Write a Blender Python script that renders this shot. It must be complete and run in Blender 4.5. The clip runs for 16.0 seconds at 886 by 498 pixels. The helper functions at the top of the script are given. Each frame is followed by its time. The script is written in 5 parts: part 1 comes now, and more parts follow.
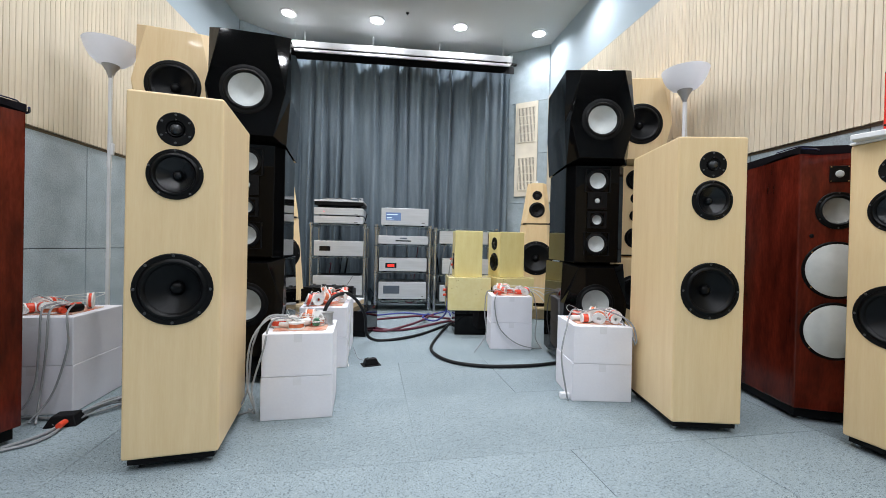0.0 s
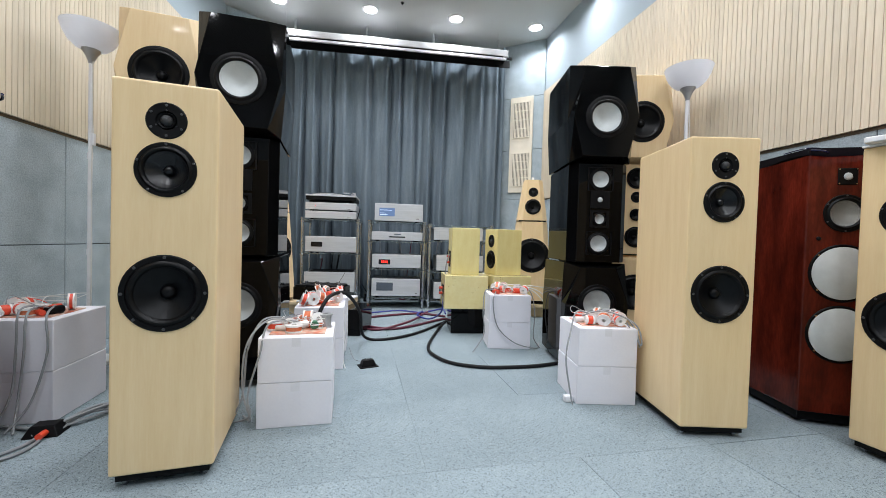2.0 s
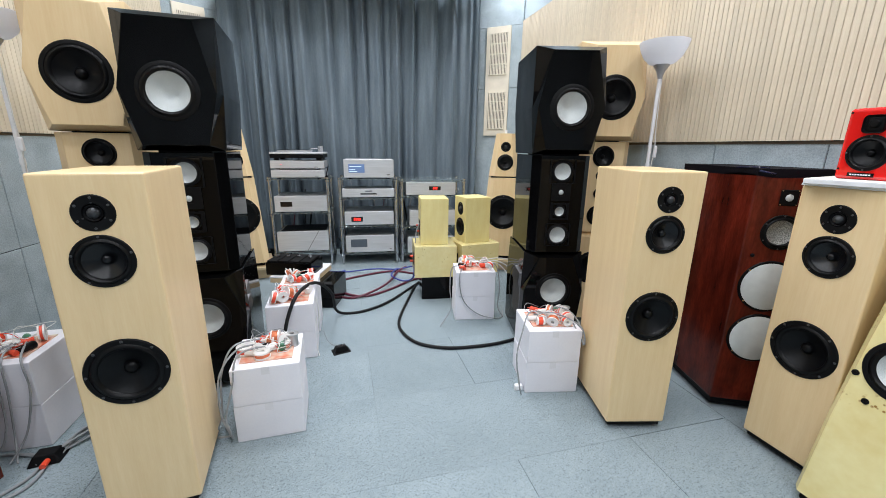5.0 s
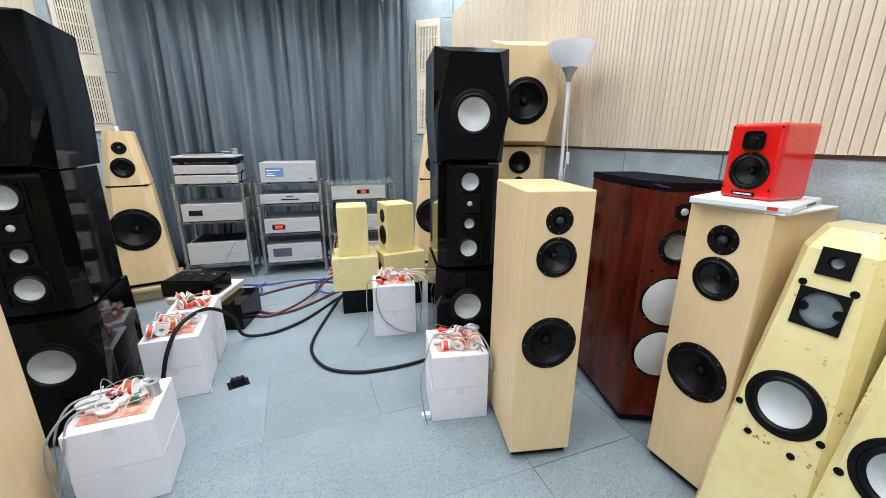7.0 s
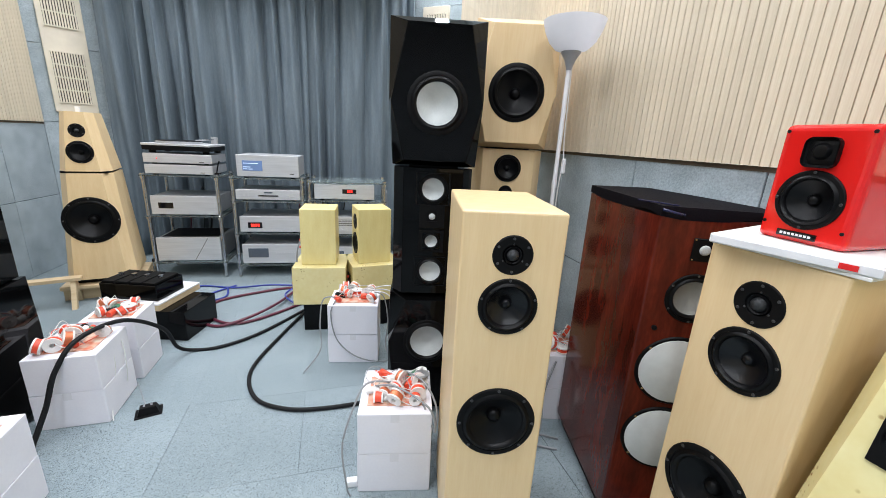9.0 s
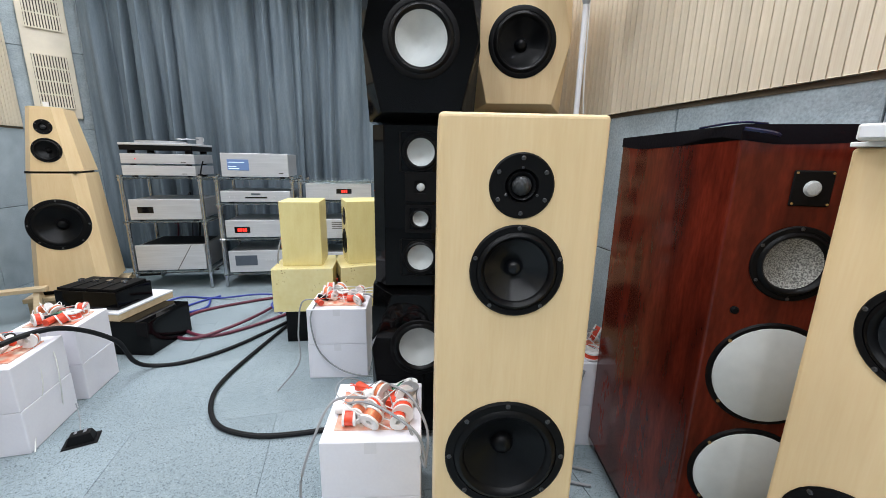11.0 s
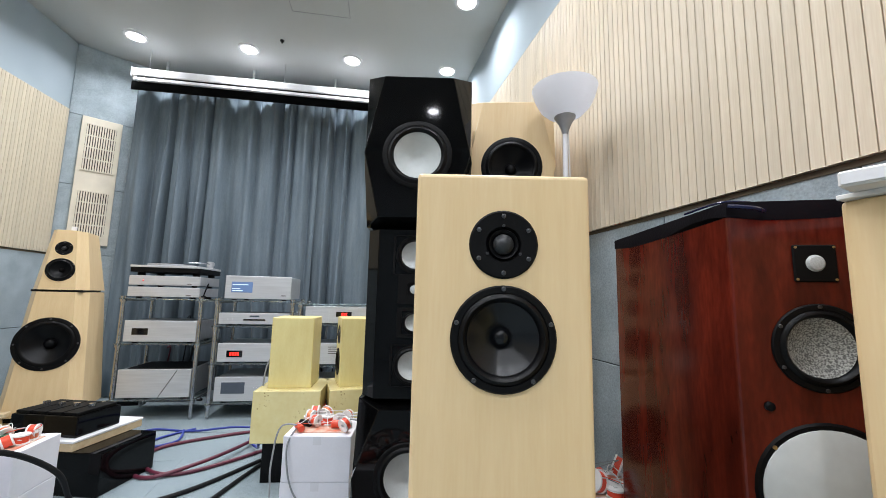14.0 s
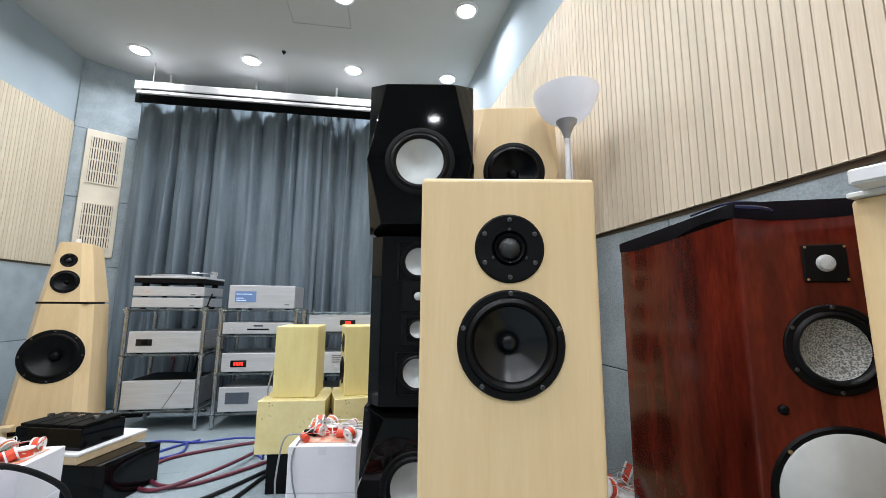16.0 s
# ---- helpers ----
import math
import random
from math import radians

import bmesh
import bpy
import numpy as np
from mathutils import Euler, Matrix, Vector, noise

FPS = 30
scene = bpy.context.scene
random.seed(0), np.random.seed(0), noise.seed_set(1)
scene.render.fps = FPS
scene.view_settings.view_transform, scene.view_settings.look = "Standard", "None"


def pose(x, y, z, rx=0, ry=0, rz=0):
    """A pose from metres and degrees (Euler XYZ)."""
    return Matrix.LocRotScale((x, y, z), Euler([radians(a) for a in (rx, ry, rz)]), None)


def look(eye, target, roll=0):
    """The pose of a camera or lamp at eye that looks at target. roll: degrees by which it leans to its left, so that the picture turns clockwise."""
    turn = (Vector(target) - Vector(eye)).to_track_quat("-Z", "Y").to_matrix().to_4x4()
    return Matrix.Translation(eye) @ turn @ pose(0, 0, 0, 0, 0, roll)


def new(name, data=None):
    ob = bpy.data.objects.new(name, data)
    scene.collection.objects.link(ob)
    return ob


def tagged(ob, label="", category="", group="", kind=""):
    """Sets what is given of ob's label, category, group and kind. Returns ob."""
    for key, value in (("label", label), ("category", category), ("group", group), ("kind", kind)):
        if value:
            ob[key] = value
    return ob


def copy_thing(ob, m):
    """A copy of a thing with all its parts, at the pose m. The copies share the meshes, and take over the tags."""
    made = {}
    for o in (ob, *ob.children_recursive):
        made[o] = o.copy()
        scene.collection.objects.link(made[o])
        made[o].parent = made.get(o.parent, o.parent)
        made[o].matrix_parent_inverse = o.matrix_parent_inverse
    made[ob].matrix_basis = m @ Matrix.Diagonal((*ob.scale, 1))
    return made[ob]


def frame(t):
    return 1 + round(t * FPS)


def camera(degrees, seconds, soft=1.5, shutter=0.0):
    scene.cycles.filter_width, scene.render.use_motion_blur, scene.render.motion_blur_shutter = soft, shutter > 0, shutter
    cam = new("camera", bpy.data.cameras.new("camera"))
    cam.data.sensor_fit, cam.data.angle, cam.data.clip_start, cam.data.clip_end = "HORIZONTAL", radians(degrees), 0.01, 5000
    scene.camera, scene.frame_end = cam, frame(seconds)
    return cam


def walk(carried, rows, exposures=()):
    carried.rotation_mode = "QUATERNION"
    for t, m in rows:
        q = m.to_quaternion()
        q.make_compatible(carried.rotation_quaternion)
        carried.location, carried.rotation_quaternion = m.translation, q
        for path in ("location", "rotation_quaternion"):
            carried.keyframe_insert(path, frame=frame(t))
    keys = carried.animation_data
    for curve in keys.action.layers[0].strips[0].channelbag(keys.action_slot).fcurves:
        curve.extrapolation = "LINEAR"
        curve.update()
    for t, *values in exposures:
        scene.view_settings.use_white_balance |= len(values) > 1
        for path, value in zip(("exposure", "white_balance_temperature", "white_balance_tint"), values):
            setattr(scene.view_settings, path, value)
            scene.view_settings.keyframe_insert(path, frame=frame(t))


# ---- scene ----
cam = camera(97.7, 16.0, soft=0.7)
PATH = [
    (0, (0.545, 0.374, 0.599), (0.756, 2.363, 0.584), 1.3),
    (0.5, (0.528, 0.386, 0.598), (0.754, 2.373, 0.575), 1.9),
    (1, (0.514, 0.396, 0.603), (0.754, 2.381, 0.576), 1.7),
    (1.5, (0.495, 0.407, 0.618), (0.748, 2.391, 0.585), 1.7),
    (2, (0.493, 0.431, 0.619), (0.766, 2.412, 0.575), 1.7),
    (2.5, (0.497, 0.451, 0.616), (0.795, 2.427, 0.552), 2.1),
    (3, (0.487, 0.464, 0.628), (0.794, 2.438, 0.549), 2.1),
    (3.2, (0.48, 0.476, 0.669), (0.793, 2.447, 0.546), 1.9),
    (5.3, (0.659, 0.404, 1.082), (0.995, 2.305, 0.558), 0.4),
    (5.5, (0.704, 0.374, 1.102), (1.031, 2.276, 0.577), 0.2),
    (6, (0.735, 0.336, 1.122), (1.118, 2.224, 0.586), 0.5),
    (6.5, (0.811, 0.441, 1.116), (1.276, 2.311, 0.58), 0.9),
    (7, (0.897, 0.534, 1.125), (1.424, 2.383, 0.574), 0.3),
    (7.5, (1.02, 0.608, 1.12), (1.538, 2.456, 0.557), 1.2),
    (8, (1.17, 0.684, 1.11), (1.617, 2.555, 0.563), 2.8),
    (8.5, (1.227, 0.732, 1.106), (1.632, 2.611, 0.556), 4.2),
    (9, (1.247, 0.817, 1.112), (1.651, 2.698, 0.566), 3.0),
    (9.2, (1.258, 0.874, 1.113), (1.651, 2.756, 0.564), 1.8),
    (11.3, (1.381, 1.069, 0.877), (1.709, 3.003, 0.485), 1.3),
    (11.5, (1.391, 1.079, 0.854), (1.71, 3.025, 0.521), 1.7),
    (12, (1.394, 1.078, 0.828), (1.703, 3.044, 0.636), 0.8),
    (12.5, (1.404, 1.077, 0.812), (1.685, 3.057, 0.801), 0.8),
    (13, (1.409, 1.076, 0.809), (1.7, 3.05, 0.951), 1.8),
    (13.5, (1.406, 1.075, 0.816), (1.706, 3.041, 1.023), 1.6),
    (14, (1.404, 1.077, 0.818), (1.705, 3.039, 1.066), 1.3),
    (14.5, (1.405, 1.082, 0.817), (1.708, 3.04, 1.09), 0.7),
    (15, (1.406, 1.09, 0.817), (1.705, 3.047, 1.103), 0.6),
    (15.5, (1.404, 1.089, 0.815), (1.701, 3.046, 1.103), 1.0),
    (16, (1.401, 1.082, 0.816), (1.688, 3.041, 1.099), 0.5),
]
walk(cam, [(t, look(eye, target, roll)) for t, eye, target, roll in PATH],
     [(0, -0.07), (3, -0.07), (6.5, 0.0), (9, 0.05), (12, 0.0), (16, 0.0)])

# ---- world and lights ----
world = bpy.data.worlds.new("World")
scene.world = world
world.use_nodes = True
world.node_tree.nodes["Background"].inputs[0].default_value = (0.8, 0.85, 0.9, 1)
world.node_tree.nodes["Background"].inputs[1].default_value = 0.3
LAMP_W = 7.4
CEIL = 2.785
LIGHT_X = (-0.575, 0.255, 1.075, 1.885)
LIGHT_Y = (4.21, 3.40, 2.35, 1.35, 0.35, -0.65)
for ly in LIGHT_Y:
    for lx in LIGHT_X:
        la = bpy.data.lights.new("downlight_lamp", "AREA")
        la.shape, la.size, la.energy, la.color = "DISK", 0.11, LAMP_W, (0.90, 0.93, 1.0)
        la.spread = radians(146)
        new("downlight_lamp", la).matrix_world = pose(lx, ly, CEIL - 0.022)


# ---- materials ----
def mat(name, col, rough=0.5, metal=0.0, col2=None, scale=8.0, stretch=(1, 1, 1), bump=0.0, bscale=60.0, coat=0.0, detail=6.0,
        emit=None, strength=0.0, fine=0.12, spec=0.5, rand=0.0):
    """Principled with two scales of noise in colour, noise bump and per-object tone."""
    m = bpy.data.materials.new(name)
    m.use_nodes = True
    nt = m.node_tree
    b = nt.nodes["Principled BSDF"]
    b.inputs["Roughness"].default_value = rough
    b.inputs["Metallic"].default_value = metal
    b.inputs["Coat Weight"].default_value = coat
    b.inputs["Coat Roughness"].default_value = 0.04
    b.inputs["Specular IOR Level"].default_value = spec
    tc = nt.nodes.new("ShaderNodeTexCoord")
    mp = nt.nodes.new("ShaderNodeMapping")
    mp.inputs["Scale"].default_value = stretch
    nt.links.new(tc.outputs["Object"], mp.inputs["Vector"])
    if col2 is None:
        col2 = tuple(c * 0.86 for c in col)
    n1 = nt.nodes.new("ShaderNodeTexNoise")
    n1.inputs["Scale"].default_value, n1.inputs["Detail"].default_value = scale, detail
    nt.links.new(mp.outputs[0], n1.inputs["Vector"])
    rp = nt.nodes.new("ShaderNodeValToRGB")
    rp.color_ramp.elements[0].position, rp.color_ramp.elements[1].position = 0.32, 0.68
    rp.color_ramp.elements[0].color, rp.color_ramp.elements[1].color = (*col2, 1), (*col, 1)
    nt.links.new(n1.outputs["Fac"], rp.inputs[0])
    n2 = nt.nodes.new("ShaderNodeTexNoise")
    n2.inputs["Scale"].default_value, n2.inputs["Detail"].default_value = bscale, 4
    nt.links.new(mp.outputs[0], n2.inputs["Vector"])
    mx = nt.nodes.new("ShaderNodeMixRGB")
    mx.blend_type = "OVERLAY"
    mx.inputs[0].default_value = fine
    nt.links.new(rp.outputs[0], mx.inputs[1])
    nt.links.new(n2.outputs["Fac"], mx.inputs[2])
    out = mx.outputs[0]
    if rand:
        oi = nt.nodes.new("ShaderNodeObjectInfo")
        mr = nt.nodes.new("ShaderNodeMapRange")
        mr.inputs["To Min"].default_value, mr.inputs["To Max"].default_value = 1 - rand, 1 + rand
        nt.links.new(oi.outputs["Random"], mr.inputs["Value"])
        hs = nt.nodes.new("ShaderNodeHueSaturation")
        nt.links.new(mr.outputs[0], hs.inputs["Value"])
        nt.links.new(out, hs.inputs["Color"])
        out = hs.outputs[0]
    nt.links.new(out, b.inputs["Base Color"])
    if bump:
        bp = nt.nodes.new("ShaderNodeBump")
        bp.inputs["Strength"].default_value, bp.inputs["Distance"].default_value = bump, 0.003
        nt.links.new(n2.outputs["Fac"], bp.inputs["Height"])
        nt.links.new(bp.outputs[0], b.inputs["Normal"])
    if emit:
        b.inputs["Emission Color"].default_value = (*emit, 1)
        b.inputs["Emission Strength"].default_value = strength
    return m


def carpet_material():
    """Grey-blue needle-felt floor tile with light and dark flecks."""
    m = mat("carpet_tile", (0.285, 0.342, 0.368), 0.95, col2=(0.225, 0.275, 0.298), scale=2.6, bump=0.5, bscale=420, fine=0.45, spec=0.15, rand=0.04)
    nt = m.node_tree
    b = nt.nodes["Principled BSDF"]
    src = b.inputs["Base Color"].links[0].from_socket
    tc = nt.nodes.new("ShaderNodeTexCoord")
    for sc, lo, hi, c in ((230, 0.62, 0.70, (0.42, 0.48, 0.50)), (190, 0.585, 0.65, (0.09, 0.115, 0.125)), (330, 0.64, 0.68, (0.03, 0.04, 0.045))):
        n = nt.nodes.new("ShaderNodeTexNoise")
        n.inputs["Scale"].default_value, n.inputs["Detail"].default_value = sc, 1
        n.inputs["Distortion"].default_value = sc * 0.004
        nt.links.new(tc.outputs["Object"], n.inputs["Vector"])
        r = nt.nodes.new("ShaderNodeValToRGB")
        r.color_ramp.elements[0].position, r.color_ramp.elements[1].position = lo, hi
        r.color_ramp.elements[1].color = (0.78, 0.78, 0.78, 1)
        nt.links.new(n.outputs["Fac"], r.inputs[0])
        mx = nt.nodes.new("ShaderNodeMixRGB")
        nt.links.new(r.outputs[0], mx.inputs[0])
        nt.links.new(src, mx.inputs[1])
        mx.inputs[2].default_value = (*c, 1)
        src = mx.outputs[0]
    nt.links.new(src, b.inputs["Base Color"])
    return m


def burl_material():
    """Pale yellow burl veneer with clusters of small brown knots."""
    m = mat("burl_veneer", (0.80, 0.72, 0.38), 0.25, col2=(0.72, 0.60, 0.27), scale=5, bscale=40, coat=0.4)
    nt = m.node_tree
    b = nt.nodes["Principled BSDF"]
    src = b.inputs["Base Color"].links[0].from_socket
    tc = nt.nodes.new("ShaderNodeTexCoord")
    v = nt.nodes.new("ShaderNodeTexVoronoi")
    v.inputs["Scale"].default_value = 75
    nt.links.new(tc.outputs["Object"], v.inputs["Vector"])
    n = nt.nodes.new("ShaderNodeTexNoise")
    n.inputs["Scale"].default_value, n.inputs["Detail"].default_value = 9, 1
    nt.links.new(tc.outputs["Object"], n.inputs["Vector"])
    r1 = nt.nodes.new("ShaderNodeValToRGB")
    r1.color_ramp.elements[0].position, r1.color_ramp.elements[1].position = 0.18, 0.34
    r1.color_ramp.elements[0].color, r1.color_ramp.elements[1].color = (1, 1, 1, 1), (0, 0, 0, 1)
    nt.links.new(v.outputs["Distance"], r1.inputs[0])
    r2 = nt.nodes.new("ShaderNodeValToRGB")
    r2.color_ramp.elements[0].position, r2.color_ramp.elements[1].position = 0.575, 0.64
    nt.links.new(n.outputs["Fac"], r2.inputs[0])
    mu = nt.nodes.new("ShaderNodeMath")
    mu.operation = "MULTIPLY"
    nt.links.new(r1.outputs[0], mu.inputs[0])
    nt.links.new(r2.outputs[0], mu.inputs[1])
    mx = nt.nodes.new("ShaderNodeMixRGB")
    nt.links.new(mu.outputs[0], mx.inputs[0])
    nt.links.new(src, mx.inputs[1])
    mx.inputs[2].default_value = (0.30, 0.16, 0.04, 1)
    nt.links.new(mx.outputs[0], b.inputs["Base Color"])
    return m


def glass_material():
    m = bpy.data.materials.new("shelf_glass")
    m.use_nodes = True
    b = m.node_tree.nodes["Principled BSDF"]
    b.inputs["Base Color"].default_value = (0.82, 0.93, 0.92, 1)
    b.inputs["Roughness"].default_value = 0.03
    b.inputs["Transmission Weight"].default_value = 0.92
    b.inputs["IOR"].default_value = 1.45
    return m


def shade_material():
    """Opal plastic that lets part of the light through."""
    m = mat("opal_lamp_shade", (0.84, 0.85, 0.88), 0.45, fine=0.02)
    nt = m.node_tree
    tr = nt.nodes.new("ShaderNodeBsdfTranslucent")
    tr.inputs[0].default_value = (0.86, 0.87, 0.90, 1)
    mx = nt.nodes.new("ShaderNodeMixShader")
    mx.inputs[0].default_value = 0.5
    nt.links.new(nt.nodes["Principled BSDF"].outputs[0], mx.inputs[1])
    nt.links.new(tr.outputs[0], mx.inputs[2])
    nt.links.new(mx.outputs[0], nt.nodes["Material Output"].inputs[0])
    return m


MAPLE = mat("maple_veneer", (0.80, 0.605, 0.350), 0.38, col2=(0.750, 0.550, 0.300), scale=7, stretch=(6, 6, 0.5), bscale=45, fine=0.10, coat=0.12, bump=0.02)
BURL = burl_material()
YELLOW = mat("pale_yellow_veneer", (0.80, 0.70, 0.33), 0.35, col2=(0.74, 0.62, 0.26), scale=6, stretch=(4, 4, 1), bscale=60)
MAHOG = mat("mahogany_lacquer", (0.140, 0.018, 0.009), 0.16, col2=(0.040, 0.006, 0.0035), scale=6, stretch=(3, 3, 0.7), bscale=50, coat=0.0, fine=0.5, spec=0.32)
PIANO = mat("piano_black_lacquer", (0.003, 0.003, 0.0035), 0.05, col2=(0.002, 0.002, 0.002), coat=0.0, fine=0.0, spec=0.16)
BLACKM = mat("matt_black", (0.004, 0.004, 0.0045), 0.5, spec=0.14, bump=0.05, bscale=300)
RUBBER = mat("black_rubber", (0.0035, 0.0035, 0.004), 0.36, spec=0.17, bump=0.03, bscale=200)
CONE = mat("dark_paper_cone", (0.004, 0.0045, 0.0055), 0.36, spec=0.17, bscale=150, bump=0.05)
CONEG = mat("glossy_black_cone", (0.005, 0.0055, 0.007), 0.27, spec=0.34, bscale=90, bump=0.08)
WCONE = mat("white_woven_cone", (0.50, 0.53, 0.53), 0.45, col2=(0.44, 0.47, 0.47), scale=30, bscale=500, fine=0.4, bump=0.15)
GREYCONE = mat("blue_grey_cone", (0.17, 0.215, 0.235), 0.4, scale=20, bscale=300, fine=0.3)
WHITEDISC = mat("white_cover_disc", (0.70, 0.73, 0.72), 0.5, scale=12)
SILVER = mat("brushed_aluminium", (0.66, 0.67, 0.69), 0.42, 0.35, scale=4, stretch=(1, 20, 20), bscale=90, fine=0.15)
SILVERD = mat("silver_top", (0.42, 0.43, 0.45), 0.5, 0.4)
CHROME = mat("steel_post", (0.55, 0.56, 0.58), 0.22, 0.95, bscale=80)
GLASS = glass_material()
CARD = mat("white_cardboard", (0.80, 0.79, 0.84), 0.75, col2=(0.74, 0.73, 0.78), scale=5, bump=0.06, bscale=120, rand=0.03)
TAPE = mat("clear_tape", (0.76, 0.75, 0.79), 0.3)
FELT = mat("grey_acoustic_board", (0.43, 0.50, 0.535), 0.92, col2=(0.33, 0.39, 0.42), scale=9, bump=0.5, bscale=160, fine=0.4, spec=0.2, rand=0.03)
PAINT = mat("pale_blue_wall_paint", (0.43, 0.505, 0.550), 0.85, col2=(0.385, 0.455, 0.50), scale=3, bump=0.2, bscale=200, fine=0.25, spec=0.2)
SLAT = mat("ash_slat_veneer", (0.70, 0.61, 0.47), 0.6, col2=(0.64, 0.55, 0.41), scale=5, stretch=(8, 8, 0.4), bscale=40, fine=0.15, rand=0.05)
GROOVE = mat("dark_groove_backing", (0.14, 0.11, 0.075), 0.9)
CEILM = mat("ceiling_paint", (0.52, 0.54, 0.53), 0.9, scale=1.5, col2=(0.49, 0.51, 0.50), bump=0.05, bscale=200, fine=0.05)
WHITE = mat("white_plastic", (0.82, 0.82, 0.84), 0.4, fine=0.04)
CREAM = mat("cream_grille_paint", (0.80, 0.73, 0.60), 0.5, fine=0.05)
DARKGAP = mat("dark_recess", (0.07, 0.06, 0.05), 0.9)
SHADEM = shade_material()
RED = mat("red_lacquer", (0.75, 0.012, 0.010), 0.18, col2=(0.68, 0.010, 0.008), coat=0.7, fine=0.05)
CURTAIN = mat("grey_curtain_cloth", (0.172, 0.212, 0.244), 0.9, col2=(0.122, 0.155, 0.182), scale=20, stretch=(1, 1, 0.1), bump=0.15, bscale=300, fine=0.2, spec=0.15)
CARPET = carpet_material()
JOINT = mat("tile_joint_shadow", (0.09, 0.11, 0.12), 0.95)
CABLE_K = mat("black_braided_cable", (0.006, 0.006, 0.007), 0.6, bump=0.2, bscale=500, spec=0.25)
CABLE_P = mat("maroon_cable", (0.12, 0.018, 0.035), 0.4, col2=(0.09, 0.014, 0.03), bscale=300)
CABLE_B = mat("blue_cable", (0.03, 0.05, 0.30), 0.4)
WIRE = mat("grey_wire", (0.28, 0.29, 0.30), 0.45)
WIREW = mat("white_wire", (0.74, 0.74, 0.72), 0.45)
CAPW = mat("white_coil_former", (0.82, 0.80, 0.78), 0.45)
CAPR = mat("red_capacitor_film", (0.78, 0.075, 0.03), 0.35)
COPPER = mat("copper_winding", (0.70, 0.20, 0.09), 0.35, 0.5, scale=60, stretch=(1, 1, 20))
TIN = mat("tin_winding", (0.5, 0.5, 0.5), 0.35, 0.7)
PCB = mat("red_white_circuit_board", (0.70, 0.62, 0.50), 0.5, col2=(0.62, 0.16, 0.08), scale=26, detail=2.0, fine=0.05)
GREENR = mat("green_resistor", (0.05, 0.20, 0.11), 0.4)
DISP = mat("black_display_window", (0.008, 0.008, 0.009), 0.1)
LED = mat("red_led_digits", (0.3, 0.0, 0.0), 0.4, emit=(1.0, 0.03, 0.02), strength=2.5, fine=0)
LCD = mat("blue_lcd", (0.10, 0.16, 0.30), 0.3, emit=(0.20, 0.32, 0.62), strength=0.35, fine=0)
LCDT = mat("lcd_text", (0.8, 0.9, 1), 0.3, emit=(0.6, 0.8, 1.0), strength=0.8, fine=0)
GREYLCD = mat("grey_display", (0.10, 0.12, 0.15), 0.2)
LIGHTM = mat("downlight_diffuser", (0.9, 0.9, 0.9), 0.5, emit=(0.97, 0.99, 1.0), strength=9, fine=0)
MESHC = mat("grey_honeycomb_mesh", (0.50, 0.52, 0.50), 0.45, 0.2, col2=(0.17, 0.175, 0.17), scale=420, detail=0.0, bscale=420, bump=0.5, fine=0.4)
BOLT = mat("dark_steel_screw", (0.12, 0.12, 0.125), 0.35, 0.8, fine=0)
MESHD = mat("dark_dome_mesh", (0.05, 0.052, 0.055), 0.4, 0.6, scale=300, bscale=900, bump=0.4)
PALEWOOD = mat("pale_pine_board", (0.66, 0.53, 0.34), 0.55, col2=(0.56, 0.42, 0.25), scale=5, stretch=(1, 8, 8))
PAPER = mat("printed_paper", (0.80, 0.80, 0.78), 0.5, scale=20, fine=0.05)
INK = mat("dark_print", (0.08, 0.08, 0.09), 0.5, fine=0)
NAVY = mat("navy_film", (0.010, 0.012, 0.05), 0.2, bscale=120, bump=0.2)
BRASS = mat("brass_screw", (0.62, 0.45, 0.20), 0.3, 0.9, fine=0)
TAPEB = mat("dark_cloth", (0.005, 0.004, 0.006), 0.7, spec=0.08, bscale=200, bump=0.2)


# ---- mesh helpers ----
def part(name, bm, material, parent, label="", smooth=False):
    """Links a bmesh as one mesh object under a thing or a part."""
    me = bpy.data.meshes.new(name)
    bmesh.ops.recalc_face_normals(bm, faces=bm.faces)
    bm.to_mesh(me)
    bm.free()
    me.materials.append(material)
    if smooth:
        me.shade_smooth()
        me.set_sharp_from_angle(angle=radians(35))
    ob = new(name, me)
    if parent is not None:
        ob.parent = parent
    if label:
        ob["label"] = label
    return ob


def thing(name, m, label, category, group="", kind=""):
    e = new(name)
    e.empty_display_size = 0.05
    e.matrix_world = m
    return tagged(e, label, category, group, kind)


def box(x0, x1, y0, y1, z0, z1, bevel=0.0, seg=2, bm=None):
    own = bmesh.new()
    bmesh.ops.create_cube(own, size=1)
    for v in own.verts:
        v.co = Vector((x0 + (v.co.x + 0.5) * (x1 - x0), y0 + (v.co.y + 0.5) * (y1 - y0), z0 + (v.co.z + 0.5) * (z1 - z0)))
    if bevel:
        bmesh.ops.bevel(own, geom=own.edges[:], offset=bevel, segments=seg, affect="EDGES", profile=0.5)
    return join(bm, own)


def join(bm, own):
    if bm is None:
        return own
    me = bpy.data.meshes.new("tmp")
    own.to_mesh(me)
    own.free()
    bm.from_mesh(me)
    bpy.data.meshes.remove(me)
    return bm


